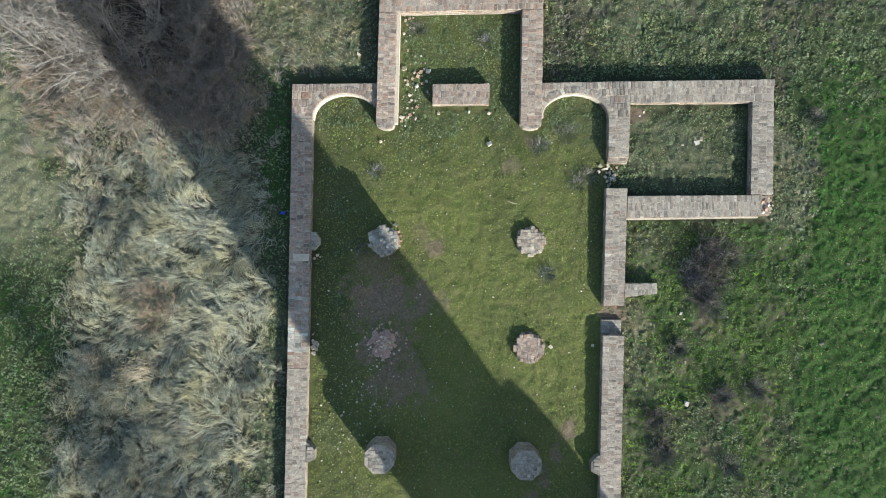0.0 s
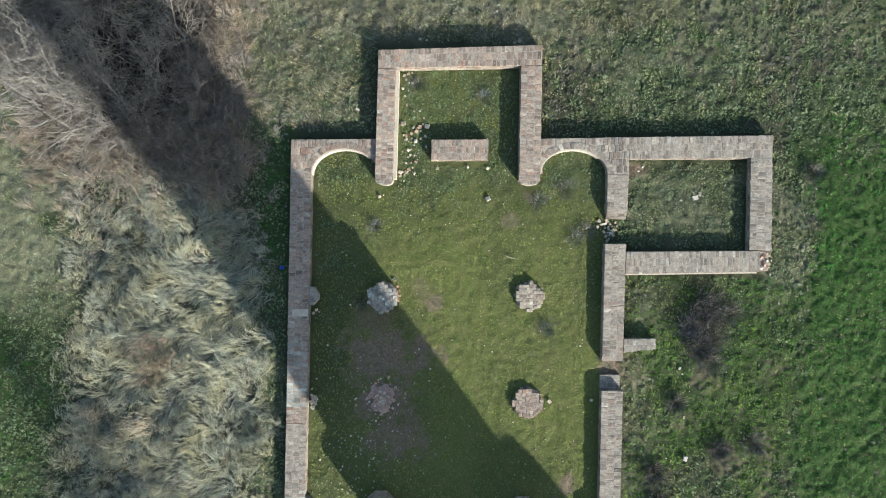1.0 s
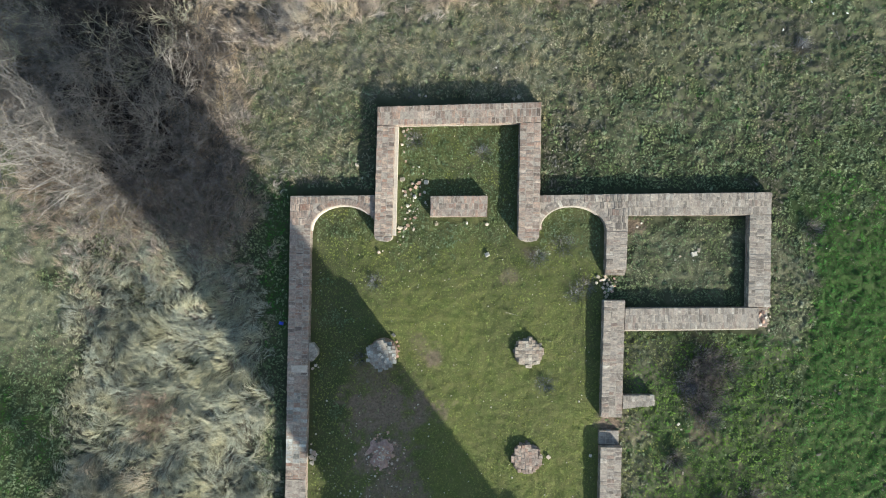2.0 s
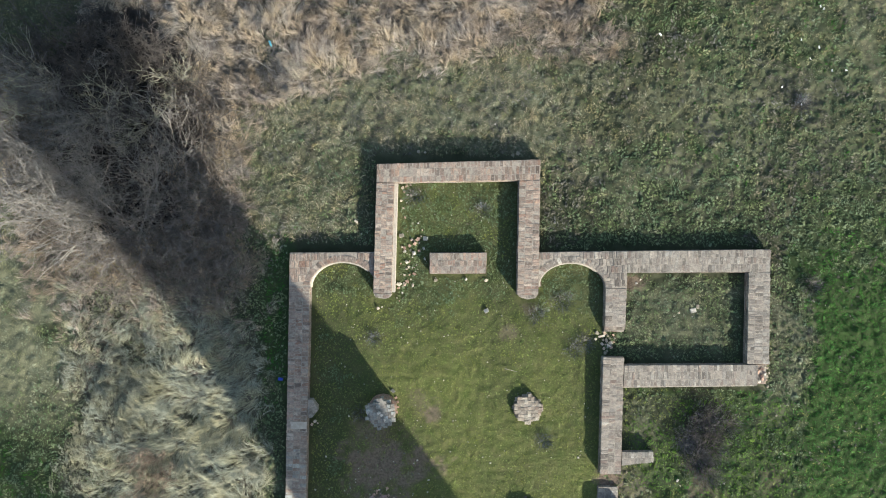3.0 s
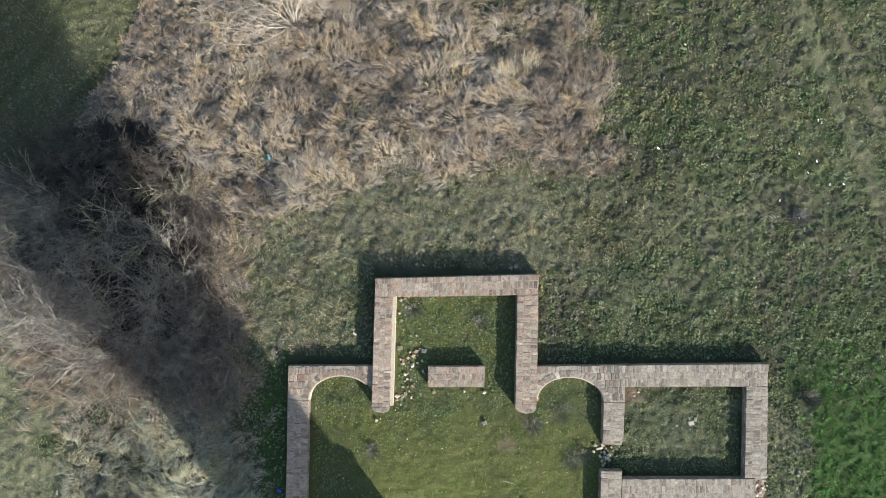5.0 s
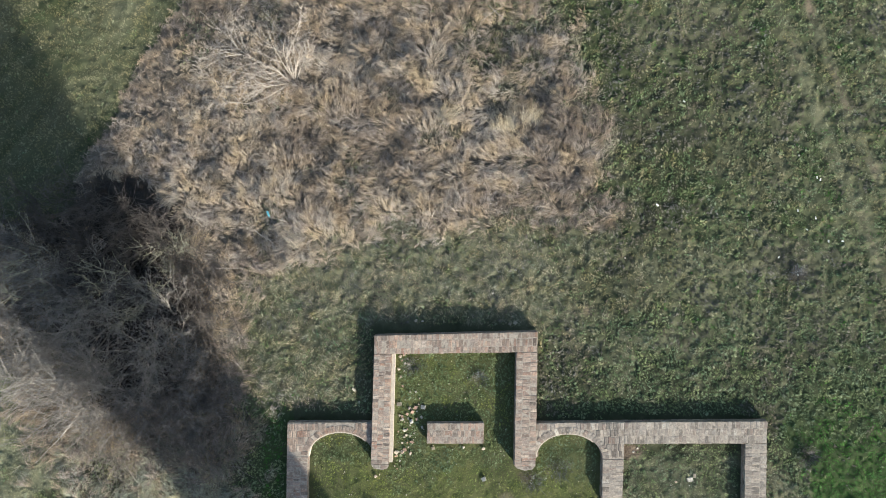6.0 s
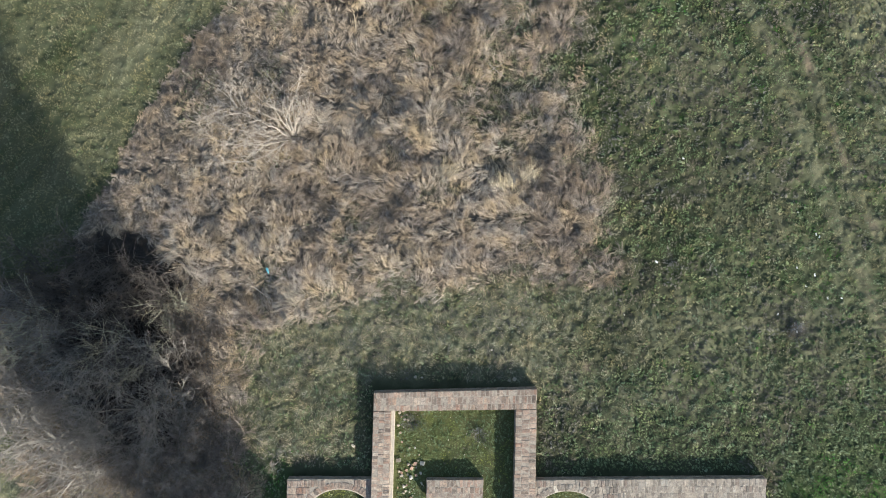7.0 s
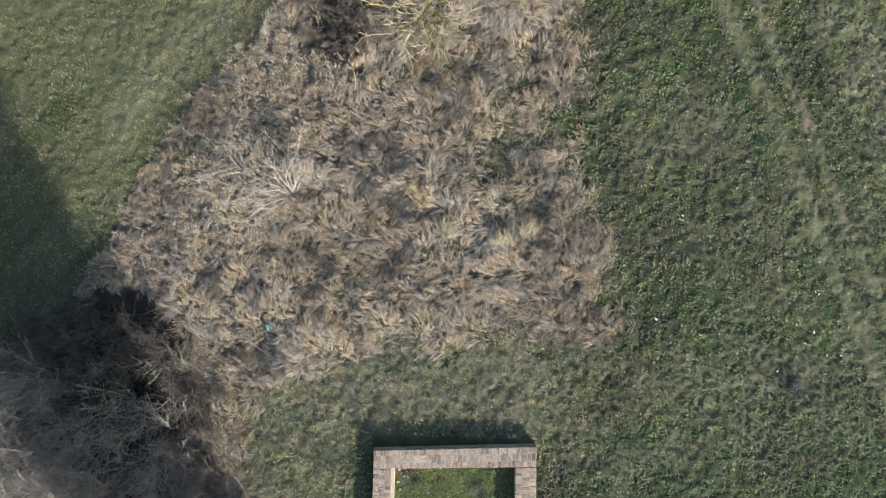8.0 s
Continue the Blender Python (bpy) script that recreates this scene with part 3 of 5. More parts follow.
    ok = free(x, y) & (dry < 0.7) & ~inside(x, y, NAVE) & (under_thicket(x, y) < 0.3) & (np.maximum(pale_turf(x, y) * np.clip(1.25 - (x + 8) / 16, 0.3, 1), (dry > 0.1) * 0.8) > RNG.random(len(x)))
    x, y = x[ok], y[ok]
    per2 = 6
    bx, by = np.repeat(x, per2) + RNG.normal(0, 0.06, len(x) * per2), np.repeat(y, per2) + RNG.normal(0, 0.06, len(x) * per2)
    n = len(bx)
    flow = lattice(bx, by, 2.4, 50) * 7 + lattice(bx, by, 0.6, 51) * 5
    blades("withered_grass", bx, by, relief(bx, by, np.zeros(n)) + 0.03, flow + RNG.normal(0, 0.5, n), RNG.uniform(0.10, 0.26, n), RNG.uniform(0.7, 1.4, n), RNG.uniform(0.007, 0.013, n), M_WITHERED,
           "thin withered straw blades lying over the turf", "grass", True)
    # short turf in small domed clumps, by kind
    x, y = tufts(0.109, -18.6, 18.2, -10.8, 28.2)
    keep = ~inside(x, y, NAVE)
    mx, my = tufts(0.109, -5.5, 6.1, -10.8, 9.1)
    mk = inside(mx, my, NAVE)
    x, y = np.concatenate([x[keep], mx[mk]]), np.concatenate([y[keep], my[mk]])
    dry, lush, dirt, moss = cover(x, y)
    ok = free(x, y) & (dry < RNG.uniform(0.25, 0.9, len(x))) & (dirt < 0.25 + 0.8 * RNG.random(len(x))) & (under_thicket(x, y) < 0.5)
    x, y, lush, moss, dry = x[ok], y[ok], lush[ok], moss[ok], dry[ok]
    hole = (lattice(x, y, 0.21, 91) > np.where(((y > 12) & (x > 2)) | ((y > 12) & (x < -8)), 0.74, np.where((y < 1) & (x > 6.8), 0.90, 0.82))) & ~inside(x, y, NAVE) & (RNG.random(len(x)) < 0.8)
    x, y, lush, moss, dry = x[~hole], y[~hole], lush[~hole], moss[~hole], dry[~hole]
    pick = np.clip(0.55 * lattice(x, y, 0.42, 99) + 0.25 * lattice(x, y, 0.2, 100) + 0.35 * RNG.random(len(x)) - 0.08, 0, 1)
    mown = inside(x, y, FIELD_NW) | ((x + lattice(x, y, 1.2, 85) * 1.6 < -14.2) & (y < 8) & (y > -2))
    mown |= ruts(x, y) > 0.6
    field = inside(x, y, FIELD_NW) & (RNG.random(len(x)) < 0.93)
    bleach = pale_turf(x, y)
    field |= (y > 10.5) & (x > 1) & (RNG.random(len(x)) < np.clip(lattice(x, y, 1.7, 93) * 0.8 + lattice(x, y, 0.5, 94) * 0.5 - 0.25, 0, 0.8)) & (dry < 0.1)
    field |= (y > 6.8) & (x > -9) & (RNG.random(len(x)) < 0.42 * np.clip((7.5 - x) / 4, 0, 1) * np.clip((y - 6.3) / 1.5, 0, 1)) & (moss < 0.1)
    pale = ((bleach > RNG.random(len(x))) | ((dry > 0.04) & (RNG.random(len(x)) < 0.92))) & (moss < 0.1)
    lush = np.where(pale, 0, lush)
    moss = np.where((x > 6.8) & (y < 1) & (RNG.random(len(x)) < 0.75 * np.clip((10.2 - x) / 1.5, 0.25, 1)), 0.5, moss)
    bright = (x > 7) & (x < 13.4) & (y < 0.6) & (RNG.random(len(x)) < 0.85 * np.clip((lattice(x, y, 1.25, 98) * 0.7 + lattice(x, y, 0.4, 101) * 0.3 - 0.39) / 0.14, 0, 1))
    moss = np.where(bright, 0, moss)
    pale, field = pale & ~bright, field & ~bright
    moss = np.where((lattice(x, y, 0.7, 83) * 0.6 + lattice(x, y, 0.25, 102) * 0.4 < np.maximum(0.50 * np.clip((y - 1.5) / 3, 0, 1) + 0.2 * (y > 4.3), 0.36 * np.clip((-3.0 - x) / 1.2, 0, 1))) & (moss > 0.1), 0.0, moss)
    size = (0.065 + 0.085 * lattice(x, y, 0.5, 86) * RNG.uniform(0.6, 1.3, len(x))) * np.where(mown, 0.85, 1.0)
    in_nave = inside(x, y, NAVE)
    thatch = (moss < 0.1) & ~mown & ~bright & ~((x < 11.5) & (y > 1.9) & (y < 5.6)) & ((y > 6.4) | (x > 6.8)) & (RNG.random(len(x)) < 0.9 * np.clip((lattice(x, y, 1.5, 96) * 0.5 + lattice(x, y, 0.4, 97) * 0.5 - np.where((y > 17) & (x > 4) & (x < 14), 0.44, 0.56)) / 0.12, 0, 1) * np.where((lush > 0.6) | ((y < 1) & (x > 6.8)), 0.25, 1))
    worn = in_nave & (cover(x, y)[2] > 0.2 + 0.9 * RNG.random(len(x)))
    sere = worn & (RNG.random(len(x)) < 0.3)
    moss = np.where(worn, 0, moss)
    thatch, field = thatch | sere, field & ~in_nave | worn & ~sere
    field, pale, lush = field & ~thatch, pale & ~thatch, np.where(thatch, 0, lush)
    yard = (x > 6.8) & (x < 11.4) & (y > 2) & (y < 5.6)
    for name, mask, mat, per, tall, label in (
            ("thatch", thatch, M_THATCH, 5, 0.75, "low grey-brown dead thatch between the grass clumps"),
            ("field_grass", field, M_FIELD, 5, 1.0, "short olive-green field grass"),
            ("bright_grass", bright, M_BRIGHT, 5, 0.85, "bright yellow-green new grass in patches"),
            ("lush_grass", (lush > pick) & (moss < 0.1) & ~field & ~bright, M_LUSH, 5, 1.0, "lush green meadow grass in dense short clumps"),
            ("mossy_turf", moss > 0.1, M_MOSS, 5, 0.55, "low yellow-green mossy turf beside the ruined walls"),
            ("pale_grass", pale & ~field, M_PALEGRASS, 5, 0.9, "thin bleached winter grass, pale straw-green"),
            ("meadow_grass", (lush <= pick) & (moss <= 0.1) & ~pale & ~field & ~thatch & ~bright, M_LAWN, 5, 1.0, "short grey-green winter meadow grass with dry blades")):
        k = int(mask.sum()) * per
        cx, cy = np.repeat(x[mask], per), np.repeat(y[mask], per)
        turn = np.repeat(lattice(x[mask], y[mask], 0.55, 84) * 10, per) + RNG.normal(0, 1.0, k)
        loose = np.repeat(np.where(mown[mask], 0.042, 0.030), per)
        clump = 0.5 + RNG.normal(0, 0.15, len(x[mask])) + 0.72 * (lattice(x[mask], y[mask], 0.24, 95) - 0.5)
        clump += 0.15 * (x[mask] < -13.6) * (y[mask] < 8) * np.clip((y[mask] + 1) / 2, 0, 1)
        clump += np.where(inside(x[mask], y[mask], FIELD_NW), 0.75 * (bleach[mask] - 0.45) + 0.5 * (lattice((x[mask] + 13.3) * 0.76 - (y[mask] - 19.3) * 0.65, (x[mask] + y[mask]) * 0.1, 0.45, 103) - 0.5), 0)
        cz = relief(x[mask], y[mask], dry[mask])
        flat_ = np.where(mown[mask], 0.5, 1.0) * {"mossy_turf": 0.25, "lush_grass": 0.6, "bright_grass": 0.7}.get(name, 1.0) * np.where(in_nave[mask] & (name != "mossy_turf") | yard[mask], 0.5, 1.0)
        clump = 0.5 + (clump - 0.5) * np.clip(flat_ * 1.1, 0.46, 1)
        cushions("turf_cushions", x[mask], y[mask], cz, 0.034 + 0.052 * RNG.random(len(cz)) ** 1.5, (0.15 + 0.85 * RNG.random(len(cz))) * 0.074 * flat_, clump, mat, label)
        tone = np.repeat(clump, per) + RNG.normal(0, 0.1, k)
        bx, by = cx + RNG.normal(0, 1, k) * loose, cy + RNG.normal(0, 1, k) * loose
        blades(name, bx, by, relief(bx, by, np.repeat(dry[mask], per)) - 0.008, turn + RNG.normal(0, 0.35, k), np.repeat(size[mask], per) * tall * RNG.uniform(0.75, 1.3, k),
               RNG.uniform(0.25, 1.2, k), RNG.uniform(0.008, 0.017, k), mat, label, "grass", True, 0.0, tone)


sow_grass()

# ---------------------------------------------------------------- bricks and walls
def brick_mesh(name, lx, ly, lz, seed):
    """A worn brick: chamfered rim, uneven corners; origin at the middle of its top."""
    r = random.Random(seed)
    bm = bmesh.new()
    rings = []
    for z, inset in ((-lz, 0.0), (-0.006, 0.0), (0.0, 0.008)):
        ring = []
        for sx, sy in ((-1, -1), (1, -1), (1, 1), (-1, 1)):
            ring.append(bm.verts.new((sx * (lx / 2 - inset) + r.uniform(-0.005, 0.005), sy * (ly / 2 - inset) + r.uniform(-0.005, 0.005), z + r.uniform(-0.003, 0.001))))
        rings.append(ring)
    for a, b in zip(rings, rings[1:]):
        for i in range(4):
            j = (i + 1) % 4
            bm.faces.new((a[i], a[j], b[j], b[i]))
    bm.faces.new(rings[2])
    me = bpy.data.meshes.new(name)
    bm.to_mesh(me)
    bm.free()
    return me


BRICKS = [brick_mesh("brick", 0.262, 0.128, 0.075, s) for s in range(6)]
for me_ in BRICKS:
    me_.materials.append(M_BRICK)
BRICKS_GREY = [brick_mesh("brick", 0.262, 0.128, 0.075, 50 + s) for s in range(6)]
for me_ in BRICKS_GREY:
    me_.materials.append(M_BRICK_GREY)
M_BRICK_MID = brick_material("brick_mossy", 0.65)
BRICKS_MID = [brick_mesh("brick", 0.262, 0.128, 0.075, 90 + s) for s in range(6)]
for me_ in BRICKS_MID:
    me_.materials.append(M_BRICK_MID)
M_BRICK_RED = brick_material("brick_reddish", 0.2, shade=(1.33, 0.86, 0.67))
BRICKS_RED = [brick_mesh("brick", 0.262, 0.128, 0.075, 130 + s) for s in range(6)]
for me_ in BRICKS_RED:
    me_.materials.append(M_BRICK_RED)
M_BRICK_LICHEN = brick_material("brick_lichen", 0.85, shade=(0.96, 1.08, 1.10), gain=1.25)
M_BRICK_PALE = brick_material("brick_pale", 0.6, shade=(1.05, 0.99, 0.86), gain=1.3)
BRICKS_PALE = [brick_mesh("brick", 0.262, 0.128, 0.075, 210 + s) for s in range(5)]
for me_ in BRICKS_PALE:
    me_.materials.append(M_BRICK_PALE)
BRICKS_LICHEN = [brick_mesh("brick", 0.262, 0.128, 0.075, 170 + s) for s in range(4)]
for me_ in BRICKS_LICHEN:
    me_.materials.append(M_BRICK_LICHEN)
R = random.Random(5)


def lay(parent, x, y, z, turn, sx=1.0, sy=1.0, meshes=None):
    m = pose(x + R.gauss(0, 0.007), y + R.gauss(0, 0.007), z + R.gauss(0, 0.0022), R.gauss(0, 0.9), R.gauss(0, 0.9), turn + R.gauss(0, 1.3))
    return share("brick", R.choice(meshes or BRICKS), m @ Matrix.Diagonal((sx * R.uniform(0.95, 1.03), sy * R.uniform(0.92, 1.04), 1, 1)), parent)


def courses(outline, h, parent, material=None):
    """The brick courses of a wall's faces below its top course, as one mesh."""
    bm = bmesh.new()
    if sum(p[0] * q[1] - q[0] * p[1] for p, q in zip(outline, outline[1:] + outline[:1])) < 0:
        outline = outline[::-1]
    n = max(1, int((h - 0.07) / 0.078))
    for i in range(len(outline)):
        a, b = Vector(outline[i]), Vector(outline[(i + 1) % len(outline)])
        d = b - a
        length = d.length
        if length < 0.12:
            continue
        d.normalize()
        nrm = Vector((d.y, -d.x))
        turn = math.atan2(d.y, d.x)
        for c in range(n):
            s = -0.14 * (c % 2) + 0.01
            zc = h - 0.075 - 0.078 * c - 0.034
            while s < length - 0.03:
                s0, s1 = max(s, 0.0), min(s + 0.262, length)
                if s1 - s0 > 0.05 and R.random() > 0.02:
                    mid = a + d * ((s0 + s1) / 2) + nrm * (-0.045 + R.uniform(-0.006, 0.006))
                    bmesh.ops.create_cube(bm, size=1.0, matrix=pose(mid.x, mid.y, zc, 0, 0, math.degrees(turn)) @ Matrix.Diagonal((s1 - s0 - 0.012, 0.115, 0.064, 1)))
                s += 0.274
    if not bm.verts:
        bm.free()
        return None
    ob = part("brickwork", bm, material or M_COURSE, parent, "weathered brick courses of the wall face")
    return tagged(ob, kind="stuff")


def shrink(outline, by):
    cx, cy = sum(p[0] for p in outline) / len(outline), sum(p[1] for p in outline) / len(outline)
    return [(x - math.copysign(by, x - cx), y - math.copysign(by, y - cy)) for x, y in outline]


def wall_body(name, outline, h, label, category="wall", kind="structure"):
    bm = prism(bmesh.new(), shrink(outline, 0.012), -0.1, h - 0.004)
    ob = part(name, bm, M_MORTAR)
    return tagged(ob, label, category, kind=kind)


def quad_wall(name, quad, h, label, rows=3, meshes=None, drop=0.014, kind="structure", category="wall", pitch=0.132):
    """A low wall on a four-cornered plan: a, b across its start, c, d across its end. Top bricks lie across it in rows."""
    a, b, c, d = (Vector(p) for p in quad)
    ob = wall_body(name, [tuple(p) for p in (a, b, c, d)], h, label, category, kind)
    length, wide = ((d + c) / 2 - (a + b) / 2).length, ((b - a).length + (c - d).length) / 2
    cuts = [0.0] + [(r + 1) / rows + R.uniform(-0.035, 0.035) for r in range(rows - 1)] + [1.0]
    for r in range(rows):
        v, deep = (cuts[r] + cuts[r + 1]) / 2, cuts[r + 1] - cuts[r]
        s = -0.07 * ((r % 2) + 0.4 * R.random())
        while s < length - 0.02:
            step = pitch * R.choice((0.8, 0.9, 0.95, 1.0, 1.0, 1.06, 1.15, 1.4))
            s0, s1 = max(s, 0.0), min(s + step, length)
            s += step
            if s1 - s0 < 0.05 or R.random() < drop:
                continue
            u = (s0 + s1) / 2 / length
            p = (a.lerp(b, v)).lerp(d.lerp(c, v), u)
            ac = (b - a).lerp(c - d, u)
            lay(ob, p.x, p.y, h + (0 if R.random() > 0.03 else -0.005), math.degrees(math.atan2(ac.y, ac.x)), (wide * deep - 0.008) / 0.262, (s1 - s0 - 0.010) / 0.128, meshes)
    courses([tuple(p) for p in (a, b, c, d)], h, ob)
    return ob


def niche_wall(name, outline, centre, rx, ry, h, label, slope, meshes=None):
    """A wall block whose inner side is scooped out by a round niche; outline runs along the outer sides, from one end of the scoop to the other."""
    cx, cy = centre
    arc = [(cx + rx * math.cos(t), cy + ry * math.sin(t)) for t in np.linspace(0, math.pi, 19)]
    full = outline + arc
    bm = bmesh.new()
    prism(bm, full, -0.1, h - 0.012)
    ob = tagged(part(name, bm, M_MORTAR), label, "wall", kind="structure")
    # pale strip on the sun-facing arc only, painting the niche's lit face
    lip = [(cx + (rx - d) * math.cos(t), cy + (ry - d) * math.sin(t)) for d, turns in ((-0.02, np.linspace(0.75, math.pi + 0.02, 15)), (0.045, np.linspace(math.pi + 0.02, 0.75, 15))) for t in turns]
    part("mortar_lip", prism(bmesh.new(), lip, -0.1, h - 0.05), M_PALEMORTAR, ob, "pale strip along the niche edge for its sunlit face")
    # the ring of radial bricks round the niche
    t = 0.06
    while t < math.pi - 0.03:
        x, y = cx + (rx + 0.125) * math.cos(t), cy + (ry + 0.125) * math.sin(t)
        if inside(np.array([x]), np.array([y]), full)[0]:
            lay(ob, x, y, h, math.degrees(math.atan2(y - cy, x - cx)), 0.93, 0.98, meshes)
        t += 0.138 / math.hypot((rx + 0.1) * math.sin(t), (ry + 0.1) * math.cos(t))
    # the rest of the top, in rows along the outer side
    x0, x1 = min(p[0] for p in full), max(p[0] for p in full)
    y0, y1 = min(p[1] for p in full), max(p[1] for p in full) + 0.05
    for r in range(int((y1 - y0) / 0.272) + 1):
        x = x0 + 0.06 - 0.07 * (r % 2)
        step = 0.142
        while x < x1:
            step = 0.142 * R.choice((0.85, 0.95, 1.0, 1.0))
            y = y1 - 0.195 - 0.272 * r + slope * (x - x1)
            q = math.hypot((x - cx) / (rx + 0.30), (y - cy) / (ry + 0.30))
            corners = inside(np.array([x - 0.05, x + 0.05, x, x]), np.array([y, y, y - 0.09, y + 0.09]), full)
            if corners.all() and (q > 1.0 or y < cy):
                lay(ob, x, y, h, 90 + math.degrees(slope), R.uniform(0.9, 1.03), step / 0.142, meshes)
            x += step / 2 + 0.071
            step = 0.142
    courses(full, h, ob)
    return ob


H_APSE, H_WALL = 0.45, 0.33
WORN = "low ruined brick wall with a worn brick top"
quad_wall("wall_nave_west_south", [(-6.14, -14.0), (-5.32, -14.0), (-5.34, -5.0), (-6.13, -5.0)], H_WALL, WORN)
quad_wall("wall_nave_west", [(-6.13, -5.0), (-5.34, -5.0), (-5.35, 4.62), (-6.16, 4.62)], H_WALL, WORN, meshes=BRICKS_RED)
niche_wall("wall_niche_west", [(-5.37, 4.62), (-6.16, 4.62), (-6.16, 5.92), (-2.90, 6.02), (-2.77, 4.62)][1:], (-4.07, 4.62), 1.30, 1.0, H_WALL,
           "low brick wall scooped out by a round niche", 0.036, BRICKS_RED)
quad_wall("wall_apse_west", [(-2.90, 4.45), (-2.22, 4.45), (-2.20, 8.70), (-2.87, 8.675)], H_APSE, "low brick side wall of the square apse", meshes=BRICKS_RED)
quad_wall("wall_apse_north", [(-2.87, 9.39), (-2.87, 8.68), (3.36, 8.92), (3.36, 9.70)], H_APSE, "low brick end wall of the square apse", meshes=BRICKS_RED)
quad_wall("wall_apse_east", [(2.60, 4.54), (3.41, 4.54), (3.37, 8.92), (2.57, 8.90)], H_APSE, "low brick side wall of the square apse", meshes=BRICKS_RED)
niche_wall("wall_niche_east", [(3.42, 4.85), (3.42, 6.16), (6.79, 6.29), (6.79, 4.85), (5.98, 4.85)][1:-1], (4.70, 4.85), 1.28, 0.95, H_WALL,
           "low brick wall scooped out by a round niche", 0.036)
quad_wall("wall_annex_west", [(5.99, 3.37), (6.78, 3.37), (6.79, 4.85), (5.98, 4.85)], H_WALL, "short brick wall end beside a doorway gap")
quad_wall("wall_annex_north", [(6.79, 6.29), (6.79, 5.46), (12.22, 5.62), (12.22, 6.48)], H_WALL, "low brick wall of the side chamber", meshes=BRICKS_MID)
quad_wall("wall_annex_east", [(11.43, 2.08), (12.28, 2.09), (12.22, 5.62), (11.40, 5.60)], H_WALL, "low brick wall of the side chamber", meshes=BRICKS_GREY)
quad_wall("wall_annex_south", [(6.77, 1.92), (6.77, 1.08), (11.86, 1.275), (11.86, 2.07)], H_WALL, "low brick wall of the side chamber", meshes=BRICKS_MID)
quad_wall("broken_corner", [(11.88, 1.30), (12.24, 1.32), (12.26, 2.06), (11.88, 2.05)], 0.19, "collapsed wall corner with loose broken bricks", rows=2, meshes=BRICKS_RED, drop=0.3)
for y0_, y1_, h_ in ((3.27, 3.365, 0.25), (3.175, 3.265, 0.17)):
    quad_wall("brick_step", [(6.0, y1_), (6.0, y0_), (6.77, y0_), (6.77, y1_)], h_, "narrow stepped brick course at the wall end", rows=1, pitch=0.25, category="step")
quad_wall("wall_nave_east", [(5.95, -2.28), (6.75, -2.28), (6.76, 2.22), (5.95, 2.20)], H_WALL, WORN)
quad_wall("wall_nave_east_south", [(6.01, -14.0), (6.82, -14.0), (6.78, -3.42), (5.96, -3.43)], H_WALL, WORN)
quad_wall("threshold", [(5.95, -3.40), (6.72, -3.40), (6.70, -2.85), (5.94, -2.85)], 0.10, "worn brick threshold in a doorway gap", meshes=BRICKS_GREY, category="threshold")
quad_wall("buttress", [(6.77, -1.42), (6.77, -1.96), (7.98, -1.78), (7.99, -1.40)], 0.30, "tapering grey brick buttress against the wall", rows=2, meshes=BRICKS_GREY, category="buttress")
quad_wall("altar_block", [(-0.78, 6.05), (-0.76, 5.25), (1.40, 5.31), (1.41, 6.10)], 0.30, "free-standing low brick block with worn top", meshes=BRICKS_RED, category="block", kind="")


def pier(name, cx, cy, r, h, label, turn=0, meshes=None, sides=0, face=None):
    """A brick pier: sides 0 is round with a stepped rim of whole bricks, 8 is cut to a flat-sided shape."""
    outline = [(cx + r * math.cos(t), cy + r * math.sin(t)) for t in np.linspace(0, 2 * math.pi, (sides or 16) + 1)[:-1] + radians(22.5)]
    k = 0.985 if sides else 0.72
    bm = prism(bmesh.new(), [(cx + (x - cx) * k, cy + (y - cy) * k) for x, y in outline], -0.1, h - 0.014)
    ob = tagged(part(name, bm, M_MORTAR), label, "pier", "brick piers of the nave")
    for layer in range(1 if sides else 3):
        spin = turn + (90 if layer % 2 else 0)
        c, s = math.cos(radians(spin)), math.sin(radians(spin))
        for i in range(-6, 7):
            for j in range(-6, 7):
                lx, ly = j * 0.266 + (0.133 if i % 2 else 0), i * 0.133
                for q, w in (((-0.066, 0.5), (0.066, 0.5))):
                    x, y = lx + q, ly
                    corner = max(math.hypot(x + a * 0.055, y + b * 0.055) for a in (-1, 1) for b in (-1, 1))
                    if corner < r * (0.93 if sides else 1.04) * R.uniform(0.95, 1.06) and R.random() > 0.03:
                        x, y = x + R.gauss(0, 0.010), y + R.gauss(0, 0.010)
                        lay(ob, cx + x * c - y * s, cy + x * s + y * c, h - 0.078 * layer - abs(R.gauss(0, 0.006)), spin + R.gauss(0, 5), 0.99 * w * R.uniform(0.9, 1.15), R.uniform(0.9, 1.15), meshes)
    if h > 0.3:
        courses(outline if sides else [(cx + (x - cx) * 0.96, cy + (y - cy) * 0.96) for x, y in outline], h - (0 if sides else 0.2), ob, face)
        if not sides:
            part("core", prism(bmesh.new(), [(cx + (x - cx) * 0.94, cy + (y - cy) * 0.94) for x, y in outline], -0.1, h - 0.24), M_MORTAR, ob)
    return ob


pier("brick_pier", 3.15, 0.11, 0.58, 0.17, "low round pier stump of stepped pale bricks", 2, BRICKS_PALE)
pier("brick_pier", 3.17, -4.02, 0.61, 0.17, "low round pier stump of stepped reddish bricks", 92, BRICKS_RED)
pier("brick_pier", -2.46, -0.02, 0.56, 1.0, "tall round brick pier with a grey lichened top", 5, BRICKS_LICHEN + BRICKS_GREY[:2], face=M_COURSE_RED)
pier("brick_pier", -2.42, -8.17, 0.60, 1.05, "octagonal grey brick pier with flat top", 3, BRICKS_GREY, 8)
